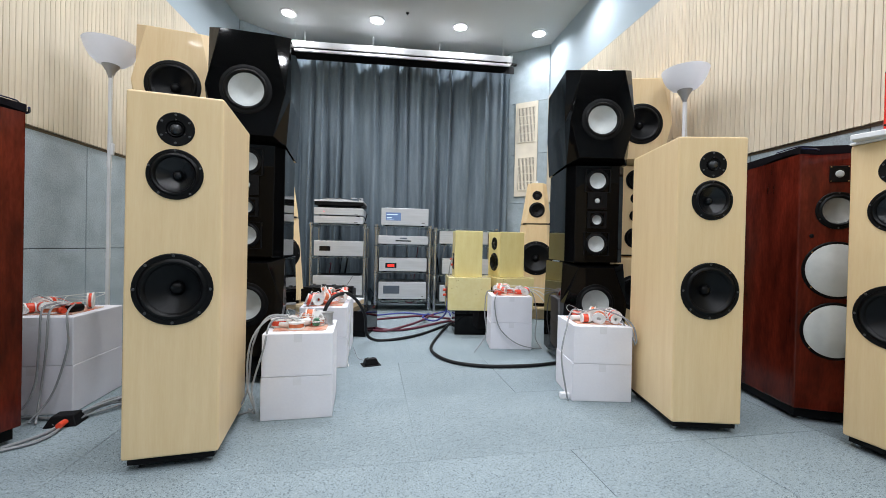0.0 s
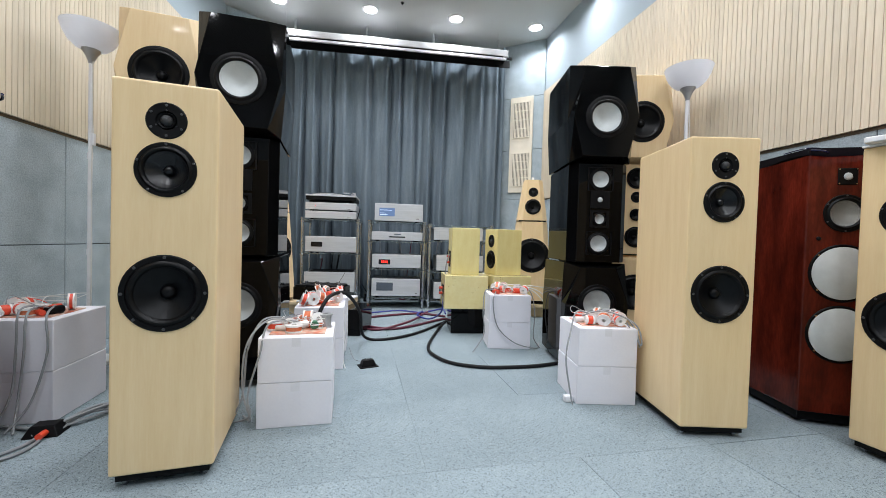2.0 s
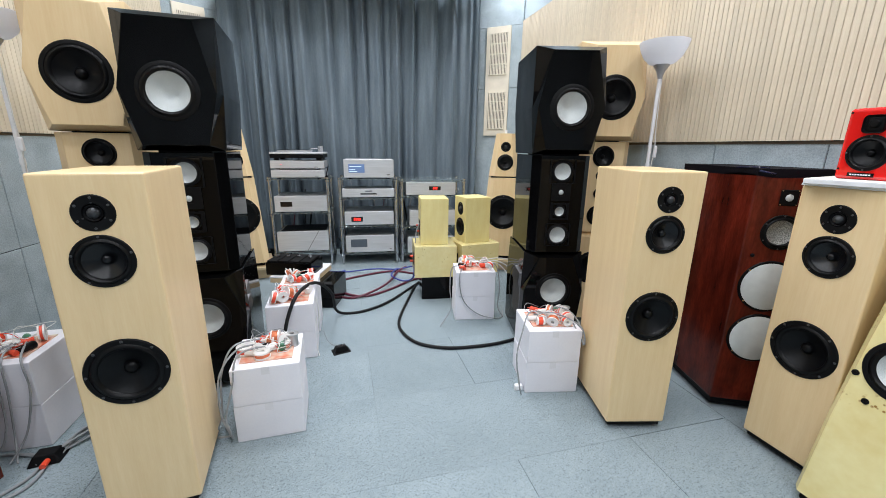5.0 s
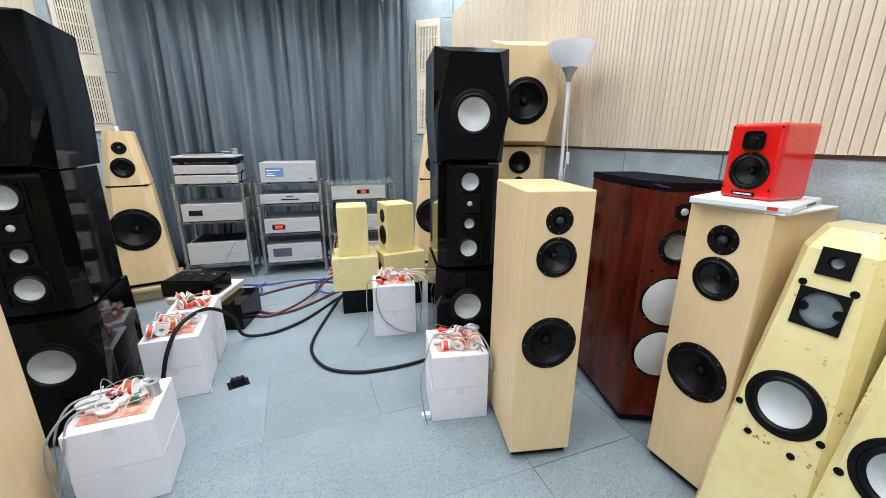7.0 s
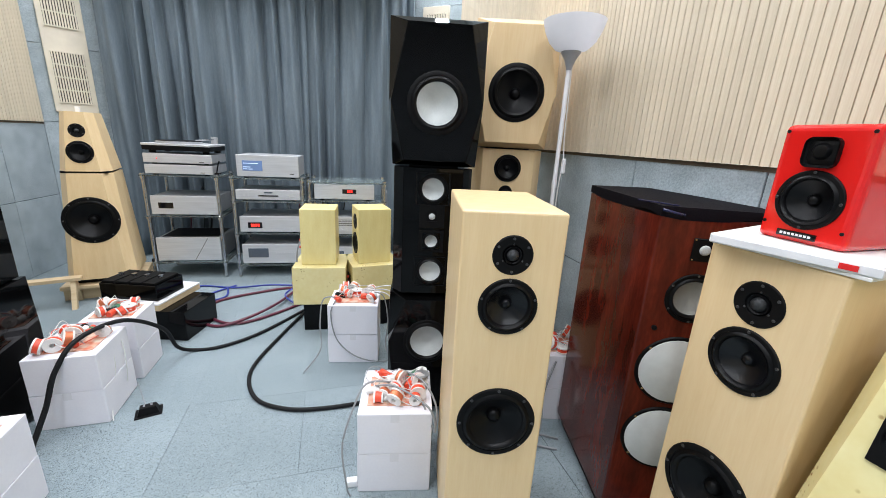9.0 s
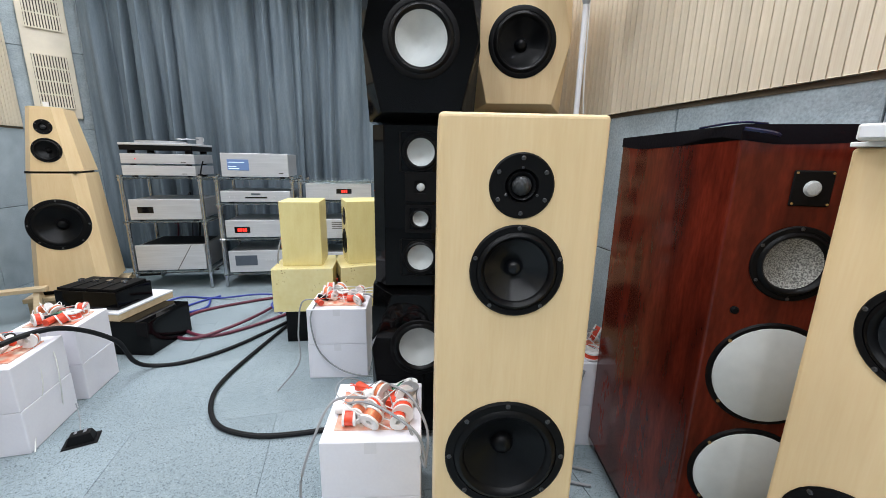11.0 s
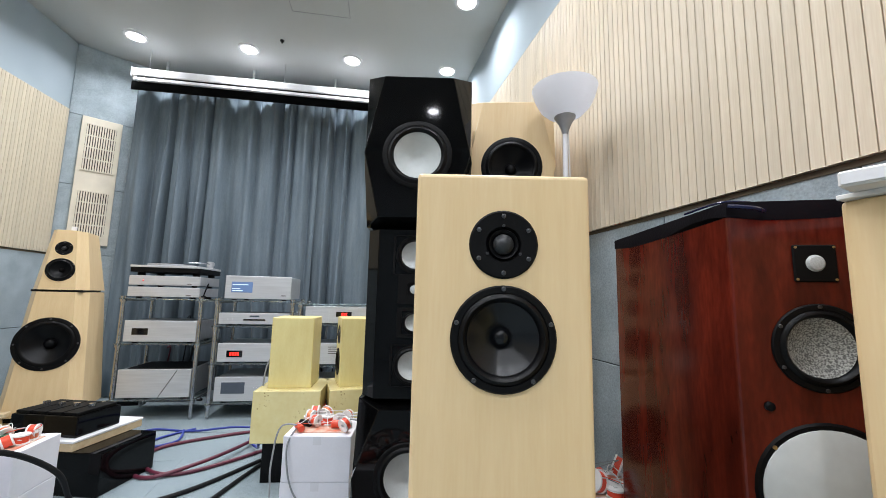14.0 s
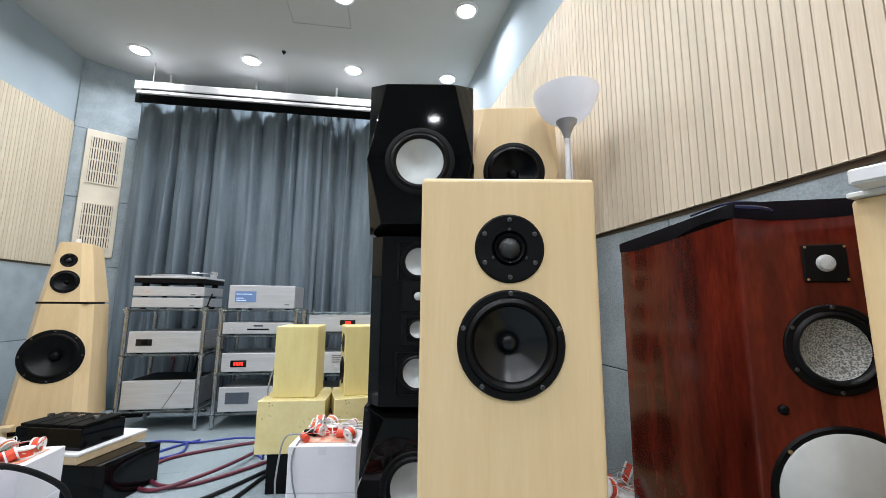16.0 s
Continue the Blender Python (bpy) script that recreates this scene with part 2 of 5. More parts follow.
def loft(rings, bm=None, bevel=0.0):
    """Skin between rings of equally many points, with both ends closed."""
    own = bmesh.new()
    vs = [[own.verts.new(p) for p in r] for r in rings]
    n = len(rings[0])
    for a, b in zip(vs, vs[1:]):
        for i in range(n):
            own.faces.new((a[i], a[(i + 1) % n], b[(i + 1) % n], b[i]))
    own.faces.new(vs[0][::-1])
    own.faces.new(vs[-1])
    bmesh.ops.recalc_face_normals(own, faces=own.faces)
    if bevel:
        bmesh.ops.bevel(own, geom=own.edges[:], offset=bevel, segments=2, affect="EDGES", profile=0.5)
    return join(bm, own)


def lathe(profile, m=None, seg=40, bm=None):
    """Turns (radius, forward) pairs round the local -y axis; forward points out of the baffle."""
    own = bmesh.new()
    rows = []
    for r, f in profile:
        if r < 1e-6:
            rows.append([own.verts.new((0, -f, 0))])
        else:
            rows.append([own.verts.new((r * math.cos(2 * math.pi * i / seg), -f, r * math.sin(2 * math.pi * i / seg))) for i in range(seg)])
    for a, b in zip(rows, rows[1:]):
        for i in range(seg):
            j = (i + 1) % seg
            if len(a) == 1 and len(b) > 1:
                own.faces.new((a[0], b[i], b[j]))
            elif len(b) == 1 and len(a) > 1:
                own.faces.new((a[i], a[j], b[0]))
            elif len(a) > 1:
                own.faces.new((a[i], a[j], b[j], b[i]))
    if m is not None:
        own.transform(m)
    return join(bm, own)


UP = Matrix.Rotation(radians(-90), 4, "X")   # lathe axis -> +z


def cyl(x, y, z0, z1, r, seg=20, bm=None, r2=None):
    r2 = r if r2 is None else r2
    return lathe([(0, z0), (r, z0), (r2, z1), (0, z1)], Matrix.Translation((x, y, 0)) @ UP, seg, bm)


def smooth_path(pts, n=8):
    pts = [Vector(p) for p in pts]
    out = []
    for i in range(len(pts) - 1):
        p0, p1, p2, p3 = pts[max(i - 1, 0)], pts[i], pts[i + 1], pts[min(i + 2, len(pts) - 1)]
        for k in range(n):
            t = k / n
            out.append(0.5 * ((2 * p1) + (p2 - p0) * t + (2 * p0 - 5 * p1 + 4 * p2 - p3) * t * t + (3 * p1 - p0 - 3 * p2 + p3) * t ** 3))
    return out + [pts[-1]]


def tube(pts, r, seg=8, bm=None, n=8):
    own = bmesh.new()
    path = smooth_path(pts, n)
    rows = []
    up = Vector((0.13, 0.21, 0.97))
    for i, p in enumerate(path):
        d = (path[min(i + 1, len(path) - 1)] - path[max(i - 1, 0)]).normalized()
        if d.length < 0.5:
            d = Vector((1, 0, 0))
        a = d.cross(up)
        a = a.normalized() if a.length > 1e-3 else Vector((1, 0, 0))
        b = d.cross(a)
        rows.append([own.verts.new(p + r * (a * math.cos(2 * math.pi * k / seg) + b * math.sin(2 * math.pi * k / seg))) for k in range(seg)])
    for u, v in zip(rows, rows[1:]):
        for k in range(seg):
            own.faces.new((u[k], u[(k + 1) % seg], v[(k + 1) % seg], v[k]))
    own.faces.new(rows[0][::-1])
    own.faces.new(rows[-1])
    return join(bm, own)


def drilled(bm, holes):
    """Cuts round holes (matrix, radius, depth) into a body, so that the cones can sit inside."""
    me = bpy.data.meshes.new("body")
    bmesh.ops.recalc_face_normals(bm, faces=bm.faces)
    bm.to_mesh(me)
    bm.free()
    ob = new("body", me)
    cut = bmesh.new()
    for m, r, dep in holes:
        lathe([(0, 0.03), (r, 0.03), (r, -dep), (0, -dep)], m, 40, cut)
    bmesh.ops.recalc_face_normals(cut, faces=cut.faces)
    cme = bpy.data.meshes.new("cut")
    cut.to_mesh(cme)
    cut.free()
    cob = new("cut", cme)
    mod = ob.modifiers.new("b", "BOOLEAN")
    mod.operation, mod.object, mod.solver = "DIFFERENCE", cob, "EXACT"
    done = bpy.data.meshes.new_from_object(ob.evaluated_get(bpy.context.evaluated_depsgraph_get()))
    bpy.data.objects.remove(ob)
    bpy.data.objects.remove(cob)
    out = bmesh.new()
    out.from_mesh(done)
    return out


def put_bolts(fr, bolts):
    """Countersunk screws round a driver's flange, all of one mesh."""
    if not bolts:
        return
    r = bolts[0][3]
    first = part("screw", lathe([(r, -0.0005), (r * 0.95, 0.0012), (r * 0.75, 0.0016), (r * 0.45, 0.0016), (r * 0.4, 0.0002), (0, 0.0002)], None, 12), BOLT, fr, smooth=True)
    first.location = bolts[0][:3]
    for b in bolts[1:]:
        o = new("screw", first.data)
        o.parent = fr
        o.location = b[:3]


def driver(parent, name, m, R, cone_mat=CONE, cap=True, kind="cone", screws=6, flange=0.86):
    """A loudspeaker unit at the matrix m, facing local -y, with flange radius R."""
    bolts = []
    bm = lathe([(R * flange, -0.002), (R * flange, 0.004), (R * 0.97, 0.004), (R, 0.002), (R, -0.001)], None)
    for i in range(screws):
        a = math.pi / 2 + 2 * math.pi * i / screws
        bolts.append((R * 0.93 * math.cos(a), -0.004, R * 0.93 * math.sin(a), R * 0.028 + 0.0012))
    fr = part(name, bm, BLACKM, parent, smooth=True)
    fr.matrix_local = m
    put_bolts(fr, bolts)
    Ri = R * flange
    sur = lathe([(Ri + 0.001, 0.001), (Ri * 0.95, 0.006), (Ri * 0.89, 0.0075), (Ri * 0.83, 0.005), (Ri * 0.79, -0.001)], None)
    part("surround", sur, RUBBER, fr, smooth=True)
    prof = [(Ri * 0.80, -0.001)]
    for k in range(1, 6):
        t = k / 5
        prof.append((Ri * (0.79 - 0.57 * t), -0.001 - R * 0.30 * (t ** 0.8)))
    prof.append((0, -0.001 - R * 0.31))
    part("cone", lathe(prof), cone_mat, fr, smooth=True)
    if cap:
        part("dust_cap", lathe([(Ri * 0.23, -R * 0.30), (Ri * 0.20, -R * 0.22), (Ri * 0.13, -R * 0.16), (0, -R * 0.135)]), cone_mat if cone_mat not in (CONE,) else RUBBER, fr, smooth=True)
    return fr


def tweeter(parent, m, R, dome=0.3, screws=6, dome_mat=MESHD, inner=False):
    bolts = []
    bm = lathe([(R * 0.45, -0.003), (R * 0.52, 0.002), (R * 0.95, 0.003), (R, 0.001), (R, -0.002)], None)
    for i in range(screws):
        a = math.pi / 2 + 2 * math.pi * i / screws
        bolts.append((R * 0.83 * math.cos(a), -0.003, R * 0.83 * math.sin(a), R * 0.07))
    fr = part("tweeter", bm, BLACKM, parent, smooth=True)
    fr.matrix_local = m
    put_bolts(fr, bolts)
    if inner:
        put_bolts(fr, [(R * 0.55 * math.cos(a), -0.0025, R * 0.55 * math.sin(a), R * 0.045) for a in (math.pi / 2, math.pi * 7 / 6, math.pi * 11 / 6)])
    part("ring", lathe([(R * 0.46, -0.003), (R * 0.42, 0.003), (R * dome * 1.1, 0.001), (R * dome, -0.001)]), RUBBER, fr, smooth=True)
    part("dome", lathe([(R * dome * 1.05, -0.002), (R * dome * 0.9, R * 0.12), (R * dome * 0.5, R * 0.22), (0, R * 0.25)]), dome_mat, fr, smooth=True)
    return fr


def at(x, z, y=0.0, tilt=0.0, turn=0.0):
    return Matrix.Translation((x, y, z)) @ Matrix.Rotation(radians(turn), 4, "Z") @ Matrix.Rotation(radians(-tilt), 4, "X")


# ---- the room ----
XL, XR, YB, YC = -1.10, 2.27, -1.75, 4.72
T = 0.12
PANEL_Z0, PANEL_Z1 = 1.09, 2.215


def structure(name, bm, material, label, category="wall"):
    return tagged(part(name, bm, material, None, label), label, category, "", "structure")


floor = structure("floor", box(XL - 0.4, XR + 0.4, YB - 0.3, YC + 0.3, -0.16, -0.004), JOINT, "screed under grey-blue speckled carpet tiles", "floor")
ceiling = structure("ceiling", box(XL - 0.4, XR + 0.4, YB - 0.3, YC + 0.3, CEIL, CEIL + 0.12), CEILM, "flat white painted ceiling with round downlights", "ceiling")
wall_west = structure("wall_west", box(XL - T, XL, YB, 4.40, 0, CEIL), PAINT, "pale blue-grey side wall with slatted wood panel")
wall_east = structure("wall_east", box(XR, XR + T, YB, 4.40, 0, CEIL), PAINT, "pale blue-grey side wall with slatted wood panel")
wall_north = structure("wall_north", box(-0.95, 2.15, YC, YC + T, 0, CEIL), PAINT, "grey wall behind the curtain")
wall_south = structure("wall_south", box(XL - T, XR + 0.35, YB - T, YB, 0, CEIL), PAINT, "plain pale wall closing the room")

# the east wall runs in a little towards the curtain
wall_east.matrix_world = pose(XR, 1.6, 0, 0, 0, 3.78) @ pose(-XR, -1.6, 0)


def facet(name, a, b):
    d = Vector((b[0] - a[0], b[1] - a[1], 0)).normalized()
    n = Vector((-d.y, d.x, 0)) * T
    if n.y < 0:
        n = -n
    q = [Vector((*a, 0)), Vector((*b, 0)), Vector((*b, 0)) + n, Vector((*a, 0)) + n]
    return structure(name, loft([[p for p in q], [p + Vector((0, 0, CEIL)) for p in q]]), PAINT, "angled corner wall of grey acoustic board with a cream air grille")


wall_northwest = facet("wall_northwest", (XL, 4.40), (-0.74, 4.66))
wall_northeast = facet("wall_northeast", (2.085, 4.40), (1.715, 4.66))
for nm, x0, x1 in (("wall_return_west", -0.74, -0.72), ("wall_return_east", 1.695, 1.715)):
    structure(nm, box(x0, x1, 4.66, YC, 0, CEIL), PAINT, "narrow wall return beside the curtain")


# acoustic boards on the lower walls
def boards(parent, x0, x1, ys, zs):
    part("board_backing", box(x0 + 0.001, x1 - 0.006, ys[0], ys[-1], 0.001, PANEL_Z0 - 0.001) if x0 < 1 else box(x0 + 0.006, x1 - 0.001, ys[0], ys[-1], 0.001, PANEL_Z0 - 0.001), JOINT, parent, "dark joints between the boards")
    for ya, yb in zip(ys, ys[1:]):
        for za, zb in zip(zs, zs[1:]):
            b = box(x0, x1, ya + 0.002, yb - 0.002, za + 0.002, zb - 0.002, 0.002, 1)
            part("acoustic_board", b, FELT, parent)


ys_e = [-1.75, -1.16, -0.69, -0.22, 0.24, 0.70, 1.17, 1.636, 2.10, 2.57, 3.04, 3.51, 3.98, 4.39]
boards(wall_east, XR - 0.012, XR, ys_e, (0.0, 0.60, PANEL_Z0))
boards(wall_west, XL, XL + 0.012, ys_e, (0.0, 0.545, PANEL_Z0))


# slatted wood panels
def slats(parent, x_wall, side, y0, y1, y_near):
    bk = part("panel_backing", box(min(x_wall, x_wall + side * 0.012), max(x_wall, x_wall + side * 0.012), y0, y1, PANEL_Z0, PANEL_Z1), GROOVE, parent, "dark recess behind the slats")
    me = bpy.data.meshes.new("slat")
    pitch, w = 0.0262, 0.0240
    b = box(0, side * 0.020, 0, w, PANEL_Z0 - 0.004, PANEL_Z1 + 0.004, 0.0012, 1)
    bmesh.ops.recalc_face_normals(b, faces=b.faces)
    b.to_mesh(me)
    b.free()
    me.materials.append(SLAT)
    rest = bmesh.new()
    y = y0
    while y < y_near:
        box(min(x_wall + side * 0.004, x_wall + side * 0.024), max(x_wall + side * 0.004, x_wall + side * 0.024), y, y + w, PANEL_Z0 - 0.004, PANEL_Z1 + 0.004, 0, 1, rest)
        y += pitch
    part("slat_run", rest, SLAT, parent)["kind"] = "stuff"
    while y + w <= y1 + 0.001:
        s = new("slat", me)
        s.parent = parent
        s.location = (x_wall + side * 0.004, y, 0)
        y += pitch


slats(wall_east, XR, -1, -1.70, 4.385, 0.0)
slats(wall_west, XL, 1, -1.70, 4.385, 1.0)
for nm, wl, x, s in (("panel_trim", wall_east, XR, -1), ("panel_trim", wall_west, XL, 1)):
    part(nm, box(min(x, x + s * 0.014), max(x, x + s * 0.014), -1.70, 4.385, PANEL_Z0 - 0.018, PANEL_Z0 - 0.005), GROOVE, wl, "thin dark edge under the slats")


# boards and air grilles of the angled corners, in local x along the wall
def corner(wall, a, b, flip):
    d = Vector((b[0] - a[0], b[1] - a[1], 0))
    L = d.length
    ang = math.degrees(math.atan2(d.y, d.x))
    m = pose(a[0], a[1], 0, 0, 0, ang)
    front = -1
    for za, zb in ((0, 0.545), (0.545, 1.09), (1.09, 1.63), (1.63, 2.2), (2.2, CEIL)):
        pb = part("acoustic_board", box(0.004, L - 0.004, -0.010, 0, za + 0.002, zb - 0.002, 0.002, 1), FELT, wall)
        pb.matrix_local = m
    c = L * 0.47
    g = thing("air_grille", m, "cream painted wall panel with two slotted air grilles", "air grille", "air grilles")
    hw, z0, z1 = 0.125, 1.165, 2.20
    part("panel", box(c - hw, c + hw, -0.030, -0.011, z0, z1, 0.004), CREAM, g)
    for za, zb in ((1.235, 1.59), (1.76, 2.14)):
        part("opening", box(c - 0.092, c + 0.092, -0.032, -0.029, za, zb), DARKGAP, g, "dark slots behind the bars")
        for k in range(12):
            x = c - 0.0855 + k * 0.0155
            part("slat", box(x - 0.0046, x + 0.0046, -0.038, -0.031, za, zb), CREAM, g)
        for k in range(5):
            z = za + (zb - za) * k / 4
            part("crossbar", box(c - 0.094, c + 0.094, -0.0395, -0.033, z - 0.004, z + 0.004), CREAM, g)
    return g


gl = corner(wall_northwest, (XL, 4.40), (-0.74, 4.66), False)
gr = corner(wall_northeast, (1.715, 4.66), (2.085, 4.40), True)

# downlights
dl = thing("downlight", pose(LIGHT_X[0], LIGHT_Y[0], CEIL), "round white recessed ceiling downlight switched on", "downlight", "ceiling downlights")
part("trim_ring", lathe([(0.060, 0.001), (0.062, 0.010), (0.078, 0.006), (0.080, 0.0)], Matrix.Rotation(radians(90), 4, "X")), WHITE, dl, smooth=True)
part("diffuser", lathe([(0.061, 0.006), (0.03, 0.009), (0, 0.010)], Matrix.Rotation(radians(90), 4, "X")), LIGHTM, dl, "glowing diffuser", smooth=True)
for ly in LIGHT_Y:
    for lx in LIGHT_X:
        if (lx, ly) != (LIGHT_X[0], LIGHT_Y[0]):
            copy_thing(dl, pose(lx, ly, CEIL))

sp = thing("sprinkler_head", pose(0.55, 4.05, CEIL), "small dark sprinkler head in the ceiling", "sprinkler")
part("rose", cyl(0, 0, -0.006, 0, 0.016), BLACKM, sp)
part("nozzle", cyl(0, 0, -0.022, -0.005, 0.006), BLACKM, sp)
ht = thing("ceiling_hatch", pose(0.90, 3.50, CEIL), "flush white access hatch in the ceiling", "hatch")
part("hatch_door", box(-0.195, 0.195, -0.195, 0.195, -0.003, 0.0, 0.001, 1), CEILM, ht)
for a in ((-0.2, -0.196, -0.2, 0.2), (0.196, 0.2, -0.2, 0.2), (-0.196, 0.196, -0.2, -0.196), (-0.196, 0.196, 0.196, 0.2)):
    part("hatch_frame", box(*a, -0.004, 0.0), SILVERD, ht)

# roller screen housing above the curtain
sc = thing("projection_screen", pose(0.500, 4.355, 2.512), "white retracted projection screen housing under the ceiling", "screen")
part("housing", box(-1.135, 1.135, -0.05, 0.05, 0, 0.070, 0.012, 3), WHITE, sc)
part("slot", box(-1.10, 1.10, -0.012, 0.012, -0.004, 0.002), DARKGAP, sc)
part("weight_bar", box(-1.09, 1.09, -0.046, -0.040, -0.012, 0.004, 0.001), BLACKM, sc, "dark lower bar")
for x in (-1.140, 1.135):
    part("end_cap", box(x, x + 0.006, -0.052, 0.052, -0.002, 0.072, 0.002), WHITE, sc)
part("lower_lip", box(-1.12, 1.12, -0.048, -0.030, -0.034, -0.010, 0.003), WHITE, sc, "narrow white lip under the housing")
for x in (-1.05, 0.0, 1.05):
    part("hanger", cyl(x, 0.02, 0.068, CEIL - 2.512, 0.0015, 8), CEILM, sc)


# curtains
def curtain(x0, x1, y, seed):
    rnd = random.Random(seed)
    n, rows = 420, 14
    ph = [rnd.uniform(0, 6.28) for _ in range(8)]
    bm = bmesh.new()
    grid = []
    for j in range(rows + 1):
        z = 0.012 + (2.59 - 0.012) * j / rows
        top = j / rows
        row = []
        for i in range(n + 1):
            u = i / n * (x1 - x0)
            w = u * 2 * math.pi
            drift = 0.02 * (1 - top) * math.sin(3.1 * u + ph[0])
            p = ((u + drift) * 2 * math.pi / 0.165 + 1.5 * math.sin(u * 7 + ph[1]) + ph[2])
            f = math.sin(p + 0.95 * math.sin(p)) * (0.72 + 0.28 * math.sin(2.3 * z + 4 * u + ph[4]))
            f2 = math.sin((u + drift) * 2 * math.pi / 0.31 + ph[3] + 0.6 * math.sin(2.2 * z + ph[6]))
            f3 = math.sin(w / 0.047 + ph[4] + 2 * math.sin(u * 5 + ph[5]))
            a = 0.078 * (0.75 + 0.25 * math.sin(u * 4 + ph[7]))
            row.append(bm.verts.new((x0 + u + 0.010 * f2, y + a * f + 0.020 * f2 * (1 - 0.4 * top) + 0.003 * f3 * (1 - top), z)))
        grid.append(row)
    for a, b in zip(grid, grid[1:]):
        for i in range(n):
            bm.faces.new((a[i], a[i + 1], b[i + 1], b[i]))
    ob = part("curtain", bm, CURTAIN, None, smooth=True)
    ob.modifiers.new("cloth", "SOLIDIFY").thickness = 0.003
    return tagged(ob, "heavy dark grey pleated curtain hanging to the floor", "curtain", "curtains")


curtain(-0.70, 0.79, 4.52, 3)
curtain(0.77, 1.69, 4.57, 8)
rl = thing("curtain_rail", pose(0.50, 4.53, 2.590), "slim dark curtain rail under the screen housing", "rail")
# black strip stands in for the shade the screen housing casts on the curtain head
part("housing_shade", box(-1.19, 1.19, -0.122, -0.116, -0.145, -0.070, 0.001, 1), BLACKM, rl, "black strip standing in for the housing's shadow on the curtain head")
part("rail", box(-1.25, 1.25, -0.014, 0.014, 0, 0.02), BLACKM, rl)
for x in (-1.0, -0.3, 0.4, 1.1):
    part("hanger", box(x - 0.008, x + 0.008, -0.008, 0.008, 0.018, CEIL - 2.590), CEILM, rl)


# ---- loudspeakers ----
def floor_speaker(m, label, h=0.978, drop=0.0):
    """Three-way maple floor-stander: origin on the floor below the middle of the baffle."""
    s = thing("floor_speaker", m, label, "speaker", "maple floor speakers")
    zt, zm, zw = h - 0.092, h - 0.209, h - 0.507 - drop
    b = box(-0.111, 0.111, 0, 0.335, 0.034, h, 0.006, 3)
    b = drilled(b, [(at(0, zt), 0.030, 0.03), (at(0, zm), 0.056, 0.06), (at(0, zw), 0.081, 0.08)])
    part("cabinet", b, MAPLE, s)
    tweeter(s, at(0, zt), 0.0435, inner=True)
    driver(s, "midrange", at(0, zm), 0.0655, CONEG, screws=5)
    driver(s, "woofer", at(0, zw), 0.0935, screws=8)
    part("plinth", box(-0.100, 0.100, 0.010, 0.325, 0.016, 0.034, 0.002), BLACKM, s, "black plinth")
    for x in (-0.085, 0.085):
        for y in (0.03, 0.30):
            part("foot", cyl(x, y, 0.0, 0.018, 0.006, 12, None, 0.012), CHROME, s)
    return s


floor_speaker(pose(-0.044, 1.448, 0, 0, 0, 10), "pale maple three-way floor speaker with black drivers beside white cartons")
floor_speaker(pose(1.553, 1.545, 0, 0, 0, -8.6), "pale maple three-way floor speaker with black drivers beside the dark tower")
s2 = floor_speaker(pose(1.955, 1.342, 0, 0, 0, -82), "pale maple floor speaker carrying magazines and a red monitor", 0.942, 0.014)


def hexring(w, zs, y, k):
    """Six-sided outline across x and z at the depth y."""
    (zb, zm, zt), (wb, wm, wt) = zs, w
    return [(-wt, y, zt), (-wm, y, zm), (-wb, y, zb), (wb, y, zb), (wm, y, zm), (wt, y, zt)]


